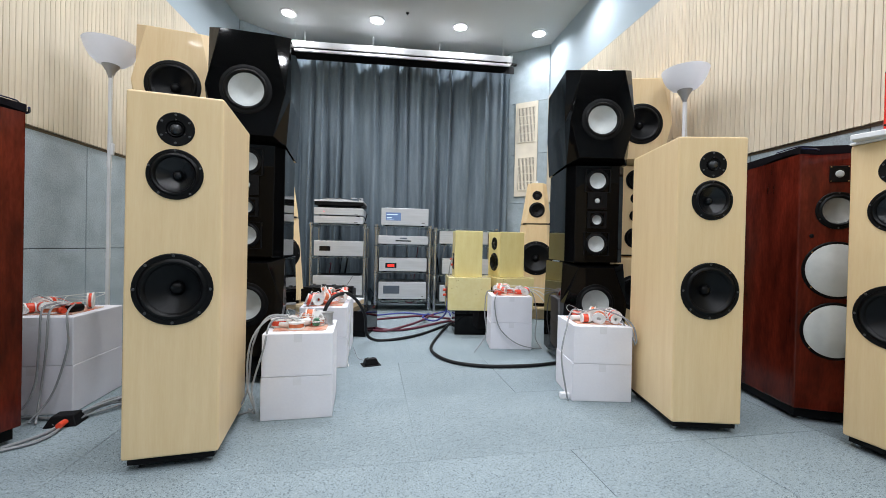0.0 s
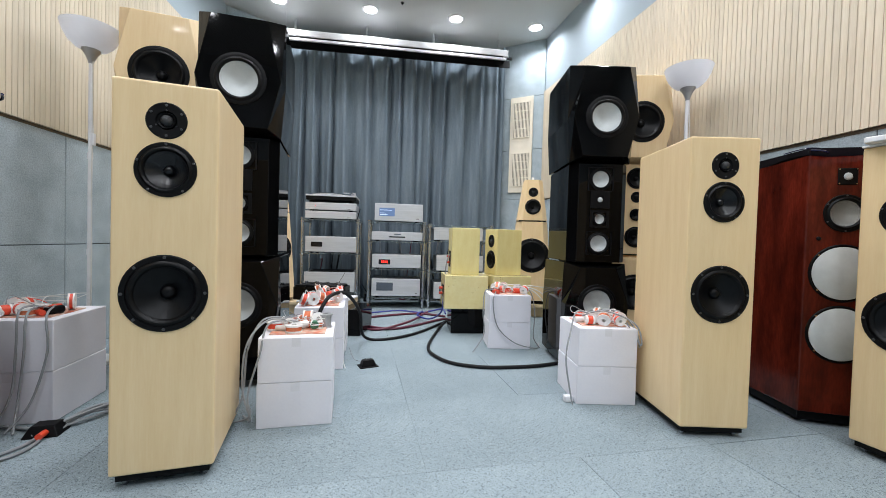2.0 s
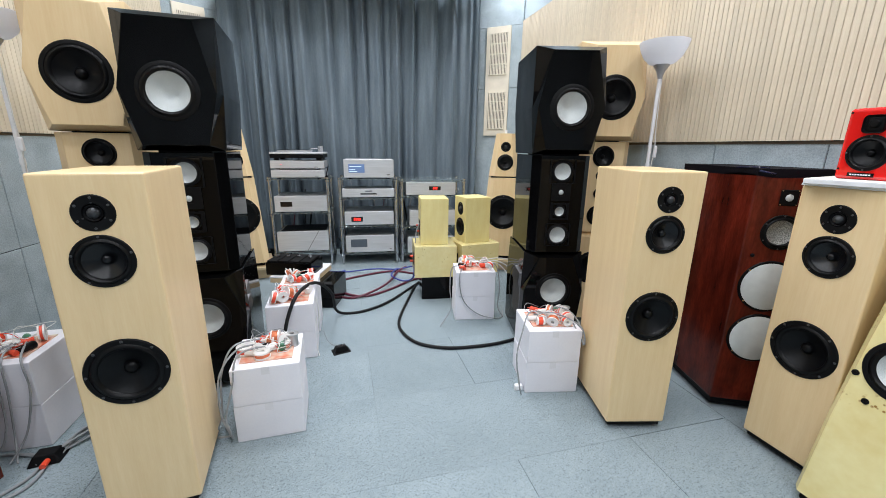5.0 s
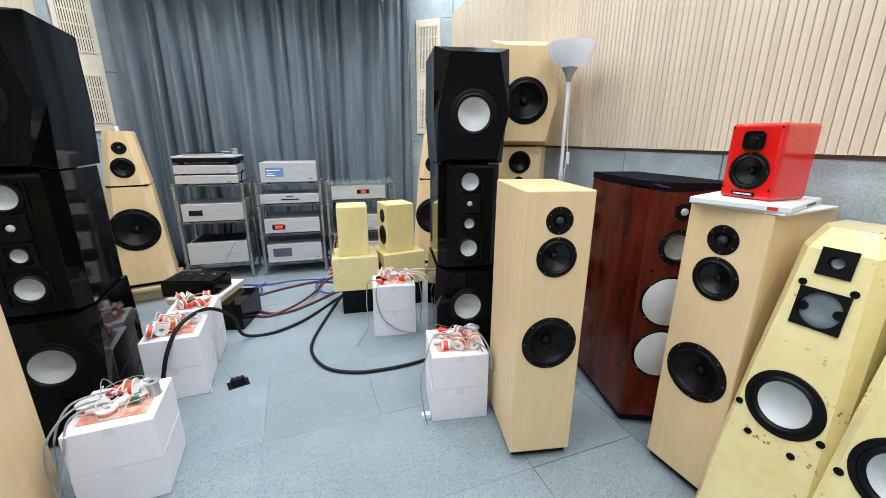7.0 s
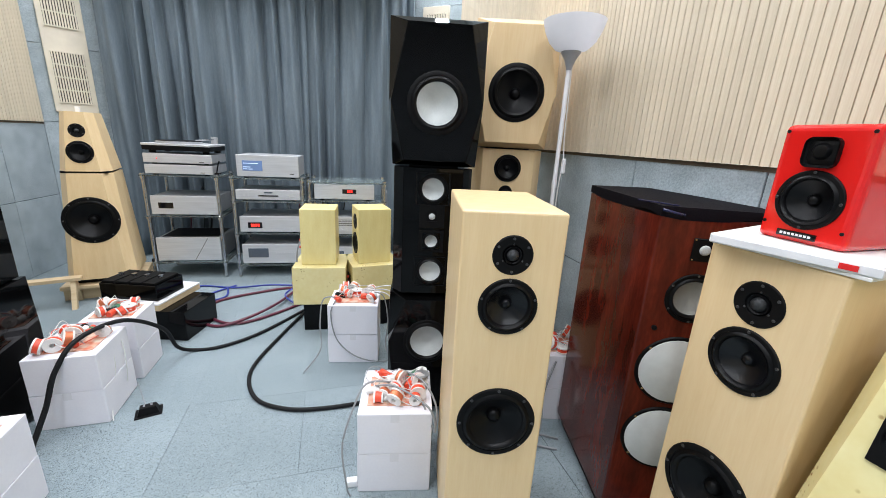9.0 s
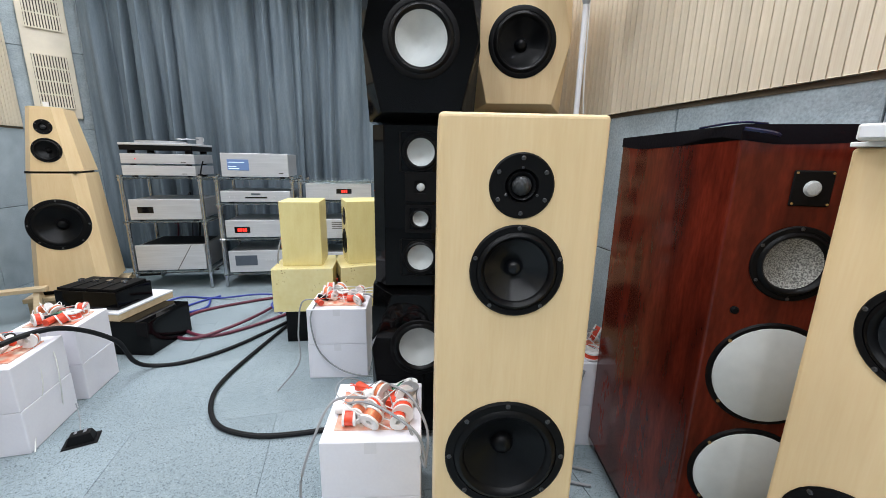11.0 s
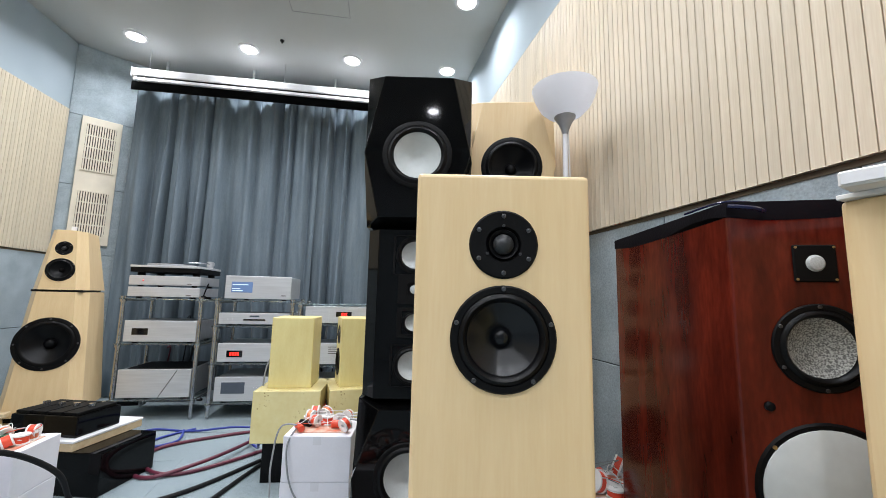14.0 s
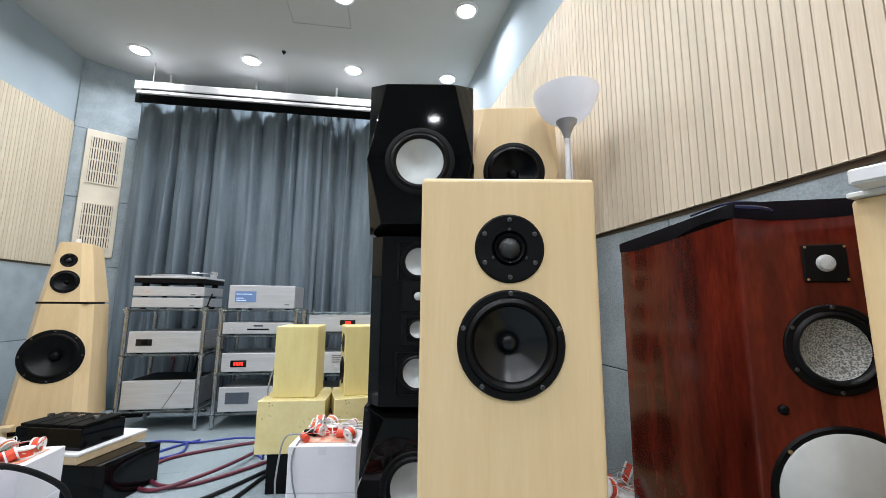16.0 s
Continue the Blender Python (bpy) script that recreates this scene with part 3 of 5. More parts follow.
def tower_speaker(m, label, finish, cone, s=1.0, group=""):
    """Stacked three-piece tower: faceted bass cabinets above and below a narrow middle cabinet."""
    t = thing("tower_speaker", m, label, "speaker", group)
    dep = 0.40
    # lower bass cabinet
    z0, z1 = 0.03, 0.530
    zm = 0.33
    b = loft([hexring((0.12, 0.152, 0.085), (z0, zm, z1 - 0.02), 0.0, 0), hexring((0.155, 0.158, 0.150), (z0, zm, z1), 0.05, 0), hexring((0.155, 0.158, 0.150), (z0, zm, z1), dep, 0)], None, 0.0022)
    b = drilled(b, [(at(0, 0.335), 0.080, 0.07)])
    lo = part("lower_cabinet", b, finish, t)
    driver(lo, "woofer", at(0, 0.335), 0.094, cone, cap=cone is CONE, flange=0.88, screws=0)
    # middle cabinet with chamfered vertical edges
    z0, z1 = 0.536, 1.012
    ring = lambda z: [(-0.105, 0.012, z), (0.105, 0.012, z), (0.142, 0.055, z), (0.142, dep - 0.02, z), (-0.142, dep - 0.02, z), (-0.142, 0.055, z)]
    b = loft([ring(z0), ring(z1)], None, 0.0022)
    md = [(0.937, 0.055, 0.046), (0.838, 0.018, 0.014), (0.745, 0.032, 0.026), (0.627, 0.055, 0.046)]
    b = drilled(b, [(at(0, z, 0.012), r * 0.85, 0.04) for z, r, c in md])
    mi = part("middle_cabinet", b, finish, t)
    for z, r, c in md:
        if finish is PIANO:
            w = 0.062 if r > 0.05 else 0.046
            fr = bmesh.new()
            for q in ((-w, -r * 1.02, z - w * 0.9, z + w * 0.9), (r * 1.02, w, z - w * 0.9, z + w * 0.9), (-r * 1.02, r * 1.02, z + r * 1.0, z + max(r * 1.04, w * 0.9)), (-r * 1.02, r * 1.02, z - max(r * 1.04, w * 0.9), z - r * 1.0)):
                box(q[0], q[1], 0.006, 0.0125, q[2], q[3], 0, 1, fr)
            part("driver_plate", fr, BLACKM, mi)
        if r < 0.02:
            tweeter(mi, at(0, z, 0.012), r * 1.6, 0.45, 0, WCONE if cone is WCONE else RUBBER)
        else:
            driver(mi, "midrange", at(0, z, 0.010), r, cone, cap=cone is CONE, screws=0, flange=0.9)
    # upper bass cabinet, upside down
    z0, z1 = 1.018, 1.488
    zm = 1.225
    b = loft([hexring((0.105, 0.152, 0.100), (z0 + 0.02, zm, z1 - 0.03), -0.035, 0), hexring((0.148, 0.162, 0.160), (z0, zm, z1), 0.035, 0), hexring((0.148, 0.162, 0.160), (z0, zm, z1), dep, 0)], None, 0.0022)
    b = drilled(b, [(at(0, 1.221, -0.035), 0.080, 0.07)])
    up = part("upper_cabinet", b, finish, t)
    driver(up, "woofer", at(0, 1.221, -0.035), 0.100 if cone is WCONE else 0.106, cone, cap=cone is CONE, flange=0.86, screws=0)
    for z in (0.530, 1.012):
        part("spacer", box(-0.09, 0.09, 0.06, dep - 0.06, z, z + 0.006), BLACKM, t)
    for x in (-0.12, 0.12):
        for y in (0.07, dep - 0.05):
            part("foot", cyl(x, y, 0, 0.031, 0.012, 12, None, 0.02), BLACKM, t)
    if s != 1.0:
        t.scale = (s, s, s)
    return t


tower_speaker(pose(1.492, 2.176, 0, 0, 0, -8), "gloss black three-piece tower speaker with white cones", PIANO, WCONE, 1.0, "black tower speakers")
tower_speaker(pose(-0.107, 2.072, 0, 0, 0, 8), "gloss black three-piece tower speaker with white cones", PIANO, WCONE, 1.0, "black tower speakers")
tower_speaker(pose(1.868, 2.451, 0, 0, 0, -12), "tall maple three-piece tower speaker behind the black tower", MAPLE, CONE, 1.07, "maple tower speakers")
tower_speaker(pose(-0.520, 2.310, 0, 0, 0, 12), "tall maple three-piece tower speaker behind the black tower", MAPLE, CONE, 1.07, "maple tower speakers")


def oct_ring(w, d, y0, z, c):
    """Plan outline with cut front corners."""
    return [(-w + c, y0, z), (w - c, y0, z), (w, y0 + c * 1.5, z), (w, y0 + d, z), (-w, y0 + d, z), (-w, y0 + c * 1.5, z)]


def pyramid_speaker(m, label):
    p = thing("pyramid_speaker", m, label, "speaker", "maple pyramid speakers")
    for y in (0.04, 0.34):
        part("bearer", box(-0.21, 0.21, y, y + 0.05, 0, 0.085, 0.003), PALEWOOD, p)
    part("base_plate", box(-0.205, 0.205, -0.02, 0.41, 0.085, 0.108, 0.004), PALEWOOD, p, "pale wooden base board")
    part("plinth", box(-0.14, 0.14, 0.04, 0.36, 0.108, 0.140, 0.003), BLACKM, p)
    b = loft([oct_ring(0.178, 0.36, 0.0, 0.140, 0.045), oct_ring(0.128, 0.30, 0.055, 0.800, 0.045)])
    tl = 4.8
    b = drilled(b, [(at(0, 0.515, 0.0313, tl), 0.126, 0.08)])
    lo = part("lower_cabinet", b, MAPLE, p)
    driver(lo, "woofer", at(0, 0.515, 0.0313, tl), 0.144, screws=8)
    part("gap", box(-0.112, 0.112, 0.065, 0.34, 0.800, 0.812), BLACKM, p)
    b = loft([oct_ring(0.127, 0.30, 0.056, 0.812, 0.045), oct_ring(0.078, 0.22, 0.085, 1.158, 0.035)])
    tl = 4.8
    ym = lambda z: 0.056 + (z - 0.812) / 0.346 * 0.029
    b = drilled(b, [(at(0, 0.926, ym(0.926), tl), 0.055, 0.05), (at(0, 1.051, ym(1.051), tl), 0.026, 0.03)])
    up = part("upper_cabinet", b, MAPLE, p)
    driver(up, "midrange", at(0, 0.926, ym(0.926), tl), 0.066)
    tweeter(up, at(0, 1.051, ym(1.051), tl), 0.040)
    part("terminal", box(-0.01, 0.01, 0.16, 0.18, 1.157, 1.19), WHITE, p)
    return p


pyramid_speaker(pose(-0.400, 3.535, 0, 0, 0, 16), "maple truncated-pyramid speaker on a pale wooden base board")
pyramid_speaker(pose(1.667, 3.520, 0, 0, 0, -16), "maple truncated-pyramid speaker on a pale wooden base board")


def mahogany_speaker(m, label, mirror=1):
    """Large five-sided cabinet with a dark cloth over its top."""
    c = thing("mahogany_speaker", m, label, "speaker", "mahogany speakers")
    k = mirror
    # outline in plan, front along x
    ring = [(0, 0), (0.250 * k, 0.0), (0.268 * k, 0.10), (0.125 * k, 0.47), (-0.090 * k, 0.425)]
    b = loft([[(x, y, 0.045) for x, y in ring], [(x, y, 0.978) for x, y in ring]], None, 0.004)
    xs = 0.114 * k
    holes = [(at(xs, 0.755), 0.055, 0.06), (at(xs, 0.545), 0.085, 0.04), (at(xs, 0.330), 0.085, 0.04)]
    b = drilled(b, holes)
    part("cabinet", b, MAHOG, c)
    tp = bmesh.new()
    box(xs - 0.029, xs + 0.029, -0.004, 0.0, 0.883 - 0.029, 0.883 + 0.029, 0.002, 1, tp)
    tpl = part("tweeter", tp, BLACKM, c)
    part("dome", lathe([(0.013, 0.004), (0.010, 0.008), (0, 0.010)], at(xs, 0.883)), WCONE, tpl, smooth=True)
    driver(c, "midrange", at(xs, 0.755), 0.066, MESHC, cap=False)
    for z in (0.545, 0.330):
        w = part("woofer", lathe([(0.090, -0.002), (0.090, 0.003), (0.099, 0.004), (0.102, 0.0)], at(xs, z)), BLACKM, c, smooth=True)
        part("cover_disc", lathe([(0.0925, 0.0), (0.0925, 0.005), (0.090, 0.0065), (0, 0.0065)], at(xs, z)), WHITEDISC, w, "white round cover over the woofer", smooth=True)
    part("plinth", loft([[(x * 0.9 + 0.01 * k, y * 0.92 + 0.015, 0.012) for x, y in ring], [(x * 0.9 + 0.01 * k, y * 0.92 + 0.015, 0.045) for x, y in ring]]), BLACKM, c)
    for q in ((0.04, 0.04), (0.22, 0.05), (0.10, 0.40), (-0.05, 0.38)):
        part("foot", cyl(q[0] * k, q[1], 0, 0.014, 0.012, 12), CHROME, c)
    # dark cloth over the top whose edge sags unevenly down the sides
    rc = random.Random(4)
    mx, my = sum(x for x, y in ring) / 5, sum(y for x, y in ring) / 5
    rim = []
    for (xa_, ya_), (xb_, yb_) in zip(ring, ring[1:] + ring[:1]):
        for q in range(10):
            rim.append((xa_ + (xb_ - xa_) * q / 10, ya_ + (yb_ - ya_) * q / 10))
    grow = lambda p, f: (mx + (p[0] - mx) * f, my + (p[1] - my) * f)
    low = []
    for n_, p in enumerate(rim):
        sag = 0.012 + 0.016 * abs(math.sin(n_ * 0.31 + 0.6)) + rc.uniform(0, 0.004)
        low.append((*grow(p, 1.004), 0.981 - sag))
    part("top_cloth", loft([low, [(*grow(p, 1.005), 0.9805) for p in rim], [(*grow(p, 1.0), 0.9838) for p in rim]]), TAPEB, c, "dark cloth laid over the top with a sagging edge", smooth=True)
    fold = bmesh.new()
    tube([(0.0 * k, -0.006, 0.976), (0.03 * k, -0.016, 0.970), (0.05 * k, -0.008, 0.966)], 0.0035, 6, fold)
    tube([(-0.03 * k, 0.09, 0.984), (0.0 * k, 0.02, 0.988), (0.04 * k, 0.01, 0.985)], 0.002, 6, fold)
    part("cloth_fold", fold, NAVY, c, "creased dark blue corner", smooth=True)
    for z, R in ((0.545, 0.096), (0.330, 0.096)):
        for a in (40, 140, 220, 320):
            part("screw", lathe([(0.003, 0), (0.003, 0.0055), (0, 0.006)], at(xs + R * math.cos(radians(a)), z + R * math.sin(radians(a))), 8), BRASS, c)
    for x, z in ((-0.025, -0.025), (0.025, -0.025), (-0.025, 0.025), (0.025, 0.025)):
        part("screw", lathe([(0.002, 0.003), (0.002, 0.005), (0, 0.0055)], at(xs + x, 0.883 + z), 8), BRASS, c)
    part("peg", lathe([(0.007, -0.001), (0.007, 0.004), (0.004, 0.006), (0, 0.006)], at(xs - 0.075 * k, 0.665), 14), BLACKM, c)
    return c


mahogany_speaker(pose(1.957, 1.622, 0, 0, 0, -22), "dark mahogany lacquered speaker with white woofer discs")
mahogany_speaker(pose(-0.550, 1.625, 0, 0, 0, 150), "dark mahogany lacquered speaker turned away beside white cartons")


def burl_speaker(m, label):
    """Pale burl speaker whose front leans back and narrows upwards in a curve."""
    b_ = thing("burl_speaker", m, label, "speaker", "burl speakers")
    tilt = 9.5
    fy = lambda z: z * math.tan(radians(tilt))
    rings = []
    for z, w, d, c in ((0.03, 0.122, 0.38, 0.015), (0.30, 0.116, 0.34, 0.015), (0.55, 0.106, 0.29, 0.02), (0.75, 0.095, 0.245, 0.025), (0.875, 0.089, 0.21, 0.028)):
        rings.append(oct_ring(w, d, fy(z), z, c))
    rings.append(oct_ring(0.072, 0.150, fy(0.875) + 0.035, 0.925, 0.03))
    b = loft(rings)
    zt, zm, zw = 0.850, 0.736, 0.485
    b = drilled(b, [(at(0, zt, fy(zt), tilt), 0.022, 0.03), (at(0, zm, fy(zm), tilt), 0.046, 0.05), (at(0, zw, fy(zw), tilt), 0.072, 0.05)])
    part("cabinet", b, BURL, b_)
    for z, hw, cr, nm in ((zt, 0.033, 0.0115, "tweeter"), (zm, 0.048, 0.032, "midrange")):
        bm = bmesh.new()
        n = 32
        outer, inner = [], []
        for i in range(n):
            a = 2 * math.pi * i / n
            q = hw / max(abs(math.cos(a)), abs(math.sin(a)))
            outer.append((q * math.cos(a), q * math.sin(a)))
            inner.append((cr * 1.35 * math.cos(a), cr * 1.35 * math.sin(a)))
        vo = [bm.verts.new((x, -0.004, y)) for x, y in outer]
        vb = [bm.verts.new((x, 0.001, y)) for x, y in outer]
        vi = [bm.verts.new((x, -0.004, y)) for x, y in inner]
        vj = [bm.verts.new((x, 0.014, y)) for x, y in inner]
        for i in range(n):
            j = (i + 1) % n
            bm.faces.new((vo[i], vo[j], vi[j], vi[i]))
            bm.faces.new((vo[i], vb[i], vb[j], vo[j]))
            bm.faces.new((vi[i], vi[j], vj[j], vj[i]))
        fr = part(nm, bm, BLACKM, b_)
        fr.matrix_local = at(0, z, fy(z), tilt)
        part("cone", lathe([(cr * 1.37, -0.010), (cr, -0.006), (cr * 0.5, -0.009), (0, -0.010)]), GREYCONE, fr, smooth=True)
        if nm == "midrange":
            for sx in (-1, 1):
                part("tab", lathe([(0.011, -0.012), (0.011, -0.002), (0, -0.002)], Matrix.Translation((sx * cr * 1.08, 0, 0)), 14), BLACKM, fr)
    driver(b_, "woofer", at(0, zw, fy(zw), tilt), 0.084, WCONE, cap=False, flange=0.84, screws=0)
    for x, z in ((-0.048, 0.792), (0.048, 0.792), (-0.048, 0.375), (0.048, 0.375), (-0.088, 0.44), (0.088, 0.44)):
        part("grille_socket", lathe([(0.0085, 0.0), (0.0085, 0.0025), (0.005, 0.003), (0.004, 0.001), (0, 0.001)], at(x, z, fy(z), tilt), 16), BLACKM, b_)
    part("plinth", box(-0.105, 0.105, 0.02, 0.36, 0, 0.030, 0.003), BLACKM, b_)
    return b_


burl_speaker(pose(1.868, 1.085, 0, 0, 0, -82), "pale yellow burl speaker with a leaning curved front")
burl_speaker(pose(1.845, 0.845, 0, 0, 0, -80), "pale yellow burl speaker with a leaning curved front")


def bars(parent, name, m, widths, h, material, gap=0.004):
    x = -(sum(widths) + gap * (len(widths) - 1)) / 2
    bm = bmesh.new()
    for w in widths:
        box(x, x + w, -0.0012, 0.0, -h / 2, h / 2, 0, 1, bm)
        x += w + gap
    o = part(name, bm, material, parent)
    o.matrix_local = m
    return o


# magazines and red monitor on the maple speaker
mg = thing("magazine", pose(2.065, 1.345, 0.942, 0, 0, -80), "open printed magazine lying on the maple speaker", "magazine", "magazines")
part("sheet", box(-0.125, 0.115, -0.115, 0.165, 0, 0.006, 0.001, 1), PAPER, mg)
mg2 = thing("magazine", pose(2.050, 1.355, 0.948, 0, 0, -70), "thick white magazine under the red monitor", "magazine", "magazines")
part("cover", box(-0.115, 0.115, -0.120, 0.170, 0.0, 0.018, 0.002, 1), PAPER, mg2)
part("page_block", box(-0.112, 0.1165, -0.1215, 0.167, 0.003, 0.015), WHITE, mg2)
bars(mg2, "spine_print", Matrix.Translation((0.1168, 0.06, 0.009)) @ Matrix.Rotation(radians(90), 4, "Z"), [0.006] * 9, 0.006, INK, 0.004)
bars(mg2, "spine_mark", Matrix.Translation((0.08, -0.1217, 0.009)), [0.022], 0.009, RED)

rm = thing("monitor_speaker", pose(2.000, 1.345, 0.966, 0, 0, -84), "glossy red lacquered two-way monitor speaker on magazines", "speaker")
b = drilled(box(-0.068, 0.068, 0, 0.155, 0, 0.202, 0.011, 4), [(at(0, 0.072), 0.045, 0.05), (at(0, 0.156), 0.018, 0.03)])
part("cabinet", b, RED, rm)
driver(rm, "woofer", at(0, 0.076), 0.051, CONE, screws=4)
tb = bmesh.new()
box(-0.025, 0.025, -0.004, 0.002, 0.131, 0.181, 0.012, 3, tb)
tw = part("tweeter", tb, BLACKM, rm)
part("dome", lathe([(0.014, 0.004), (0.010, 0.010), (0, 0.012)], at(0, 0.158)), RUBBER, tw, smooth=True)
part("badge", box(-0.033, 0.027, -0.003, 0.0, 0.009, 0.020), DISP, rm, "small black maker's plate")
for x in (-0.059, 0.059):
    for z in (0.03, 0.190):
        part("screw", lathe([(0.003, 0), (0.003, 0.0015), (0, 0.0015)], at(x, z), 10), BLACKM, rm)
bars(rm, "badge_print", Matrix.Translation((-0.003, -0.0032, 0.0145)), [0.004] * 8, 0.004, WHITE, 0.0022)


# ---- equipment racks ----
def rack(m, w, d, zs, post_mat, label):
    r = thing("equipment_rack", m, label, "rack", "equipment racks")
    for z in zs:
        sh = part("shelf", box(0, w, 0, d, z - 0.010, z, 0.002, 1), GLASS, r, "clear glass shelf")
        for x in (0.025, w - 0.025):
            part("shelf_rail", box(x - 0.008, x + 0.008, 0.02, d - 0.02, z - 0.022, z - 0.0105), SILVERD, r)
    for x in (0.018, w - 0.018):
        for y in (0.018, d - 0.018):
            pb = cyl(x, y, 0.012, zs[-1] + 0.004, 0.0125, 16)
            for z in zs:
                cyl(x, y, z - 0.026, z - 0.011, 0.018, 16, pb)
            cyl(x, y, zs[-1] + 0.001, zs[-1] + 0.012, 0.017, 16, pb)
            p = part("post", pb, post_mat, r, smooth=True)
            part("foot", cyl(x, y, 0, 0.014, 0.006, 12, None, 0.015), post_mat, p)
    return r


Z1 = (0.130, 0.480, 0.770)
Z2 = (0.100, 0.352, 0.598, 0.768)
rack(pose(-0.275, 3.890, 0), 0.505, 0.36, Z1, CHROME, "glass and dark steel equipment rack with three shelves")
rack(pose(0.295, 3.890, 0), 0.520, 0.36, Z2, CHROME, "glass and steel equipment rack with four shelves")
rack(pose(0.830, 3.890, 0), 0.600, 0.36, (0.080, 0.335, 0.612, 0.755), CHROME, "glass and steel equipment rack with four shelves")


def unit(name, m, w, h, d, label, category="amplifier"):
    u = thing(name, m, label, category, "hi-fi components")
    part("case", box(-w / 2 + 0.004, w / 2 - 0.004, 0.014, d, 0.012, h - 0.003, 0.002, 1), SILVERD, u)
    part("front_panel", box(-w / 2, w / 2, 0, 0.014, 0.010, h, 0.003, 2), SILVER, u, "brushed silver front panel")
    for x in (-w / 2 + 0.05, w / 2 - 0.05):
        for y in (0.04, d - 0.04):
            part("foot", cyl(x, y, 0, 0.0125, 0.016, 16), BLACKM, u)
    return u


def window(u, x, z, w, h, material=DISP, name="display"):
    return part(name, box(x - w / 2, x + w / 2, -0.002, 0.0005, z - h / 2, z + h / 2, 0.0008, 1), material, u)


def digits(u, x, z, n, h):
    for i in range(n):
        part("digit", box(x + (i - n / 2) * h * 0.72, x + (i - n / 2) * h * 0.72 + h * 0.5, -0.0032, -0.0018, z - h / 2, z + h / 2), LED, u)


def knob(u, x, z, r):
    part("knob", lathe([(r, 0), (r, 0.010), (r * 0.9, 0.012), (0, 0.012)], at(x, z), 24), SILVER, u, smooth=True)


xa, ya = -0.020, 3.900
a1 = unit("power_amplifier", pose(xa, ya, Z1[0]), 0.43, 0.185, 0.34, "large silver power amplifier with a slanted front seam")
sl = part("seam", loft([[(0.03, -0.0015, 0.012), (0.034, -0.0015, 0.012), (0.134, -0.0015, 0.182), (0.13, -0.0015, 0.182)], [(0.03, 0.001, 0.012), (0.034, 0.001, 0.012), (0.134, 0.001, 0.182), (0.13, 0.001, 0.182)]]), DARKGAP, a1)
part("lid", box(-0.19, 0.19, 0.05, 0.32, 0.181, 0.186, 0.002, 1), BLACKM, a1)
a2 = unit("power_amplifier", pose(xa + 0.005, ya, Z1[1]), 0.43, 0.145, 0.34, "silver amplifier with a small black window")
window(a2, -0.120, 0.075, 0.095, 0.042)
for zz, lab in ((0.0, "silver line preamplifier box"), (0.075, "silver line preamplifier box stacked on another")):
    a3 = unit("preamplifier", pose(xa, ya, Z1[2] + zz), 0.43, 0.073, 0.32, lab, "preamplifier")
    window(a3, 0.15, 0.022, 0.03, 0.004, DARKGAP, "badge")
    if zz:
        part("indicator", lathe([(0.004, 0), (0.003, 0.003), (0, 0.003)], at(-0.13, 0.04), 10), LED, a3)
tt = thing("turntable", pose(xa, ya - 0.003, Z1[2] + 0.150), "silver and black turntable on top of the rack", "turntable")
for x in (-0.17, 0.17):
    for y in (0.05, 0.28):
        part("foot", cyl(x, y, 0, 0.022, 0.022, 16), BLACKM, tt)
part("plinth", box(-0.212, 0.212, 0.0, 0.33, 0.020, 0.052, 0.003), BLACKM, tt)
part("top_plate", box(-0.214, 0.214, -0.002, 0.332, 0.052, 0.066, 0.002), SILVER, tt)
part("platter", cyl(-0.04, 0.165, 0.066, 0.082, 0.145, 40), SILVERD, tt, smooth=True)
part("mat", cyl(-0.04, 0.165, 0.082, 0.085, 0.143, 40), BLACKM, tt)
arm = part("tonearm", tube([(0.165, 0.26, 0.10), (0.16, 0.16, 0.10), (0.10, 0.07, 0.095)], 0.005, 8), CHROME, tt, smooth=True)
part("arm_base", cyl(0.165, 0.255, 0.066, 0.118, 0.022, 20), SILVERD, arm)
part("counterweight", cyl(0.166, 0.285, 0.09, 0.115, 0.014, 16), SILVER, arm)
an = thing("antenna", pose(0.202, 3.955, Z1[2], 0, 0, 30), "small black aerial standing on the rack", "antenna")
part("base", box(-0.015, 0.015, -0.01, 0.01, 0, 0.02, 0.002), BLACKM, an)
part("rod", tube([(0, 0, 0.015), (0.01, 0, 0.06), (0.024, 0, 0.105)], 0.0045, 8), BLACKM, an)

xb = 0.557
c1 = unit("power_amplifier", pose(xb, ya, Z2[0]), 0.43, 0.165, 0.34, "silver amplifier with a grey display window")
window(c1, -0.10, 0.095, 0.145, 0.072, GREYLCD)
for k in range(9):
    part("button", lathe([(0.004, 0), (0.004, 0.002), (0, 0.002)], at(0.03 + k * 0.019, 0.095), 8), WHITE, c1)
window(c1, 0.18, 0.035, 0.018, 0.005, DARKGAP, "badge")
c2 = unit("power_amplifier", pose(xb, ya, Z2[1]), 0.43, 0.130, 0.34, "silver amplifier with glowing red digits")
window(c2, -0.108, 0.062, 0.10, 0.044)
digits(c2, -0.105, 0.062, 4, 0.022)
c3 = unit("disc_player", pose(xb, ya, Z2[2]), 0.45, 0.085, 0.30, "slim silver disc player with a narrow tray", "disc player")
window(c3, 0.0, 0.040, 0.14, 0.010)
window(c3, 0.0, 0.064, 0.06, 0.010, GREYLCD)
for x in (-0.17, -0.14, 0.12, 0.145, 0.17):
    part("button", lathe([(0.006, 0), (0.005, 0.004), (0, 0.004)], at(x, 0.042), 10), SILVER, c3)
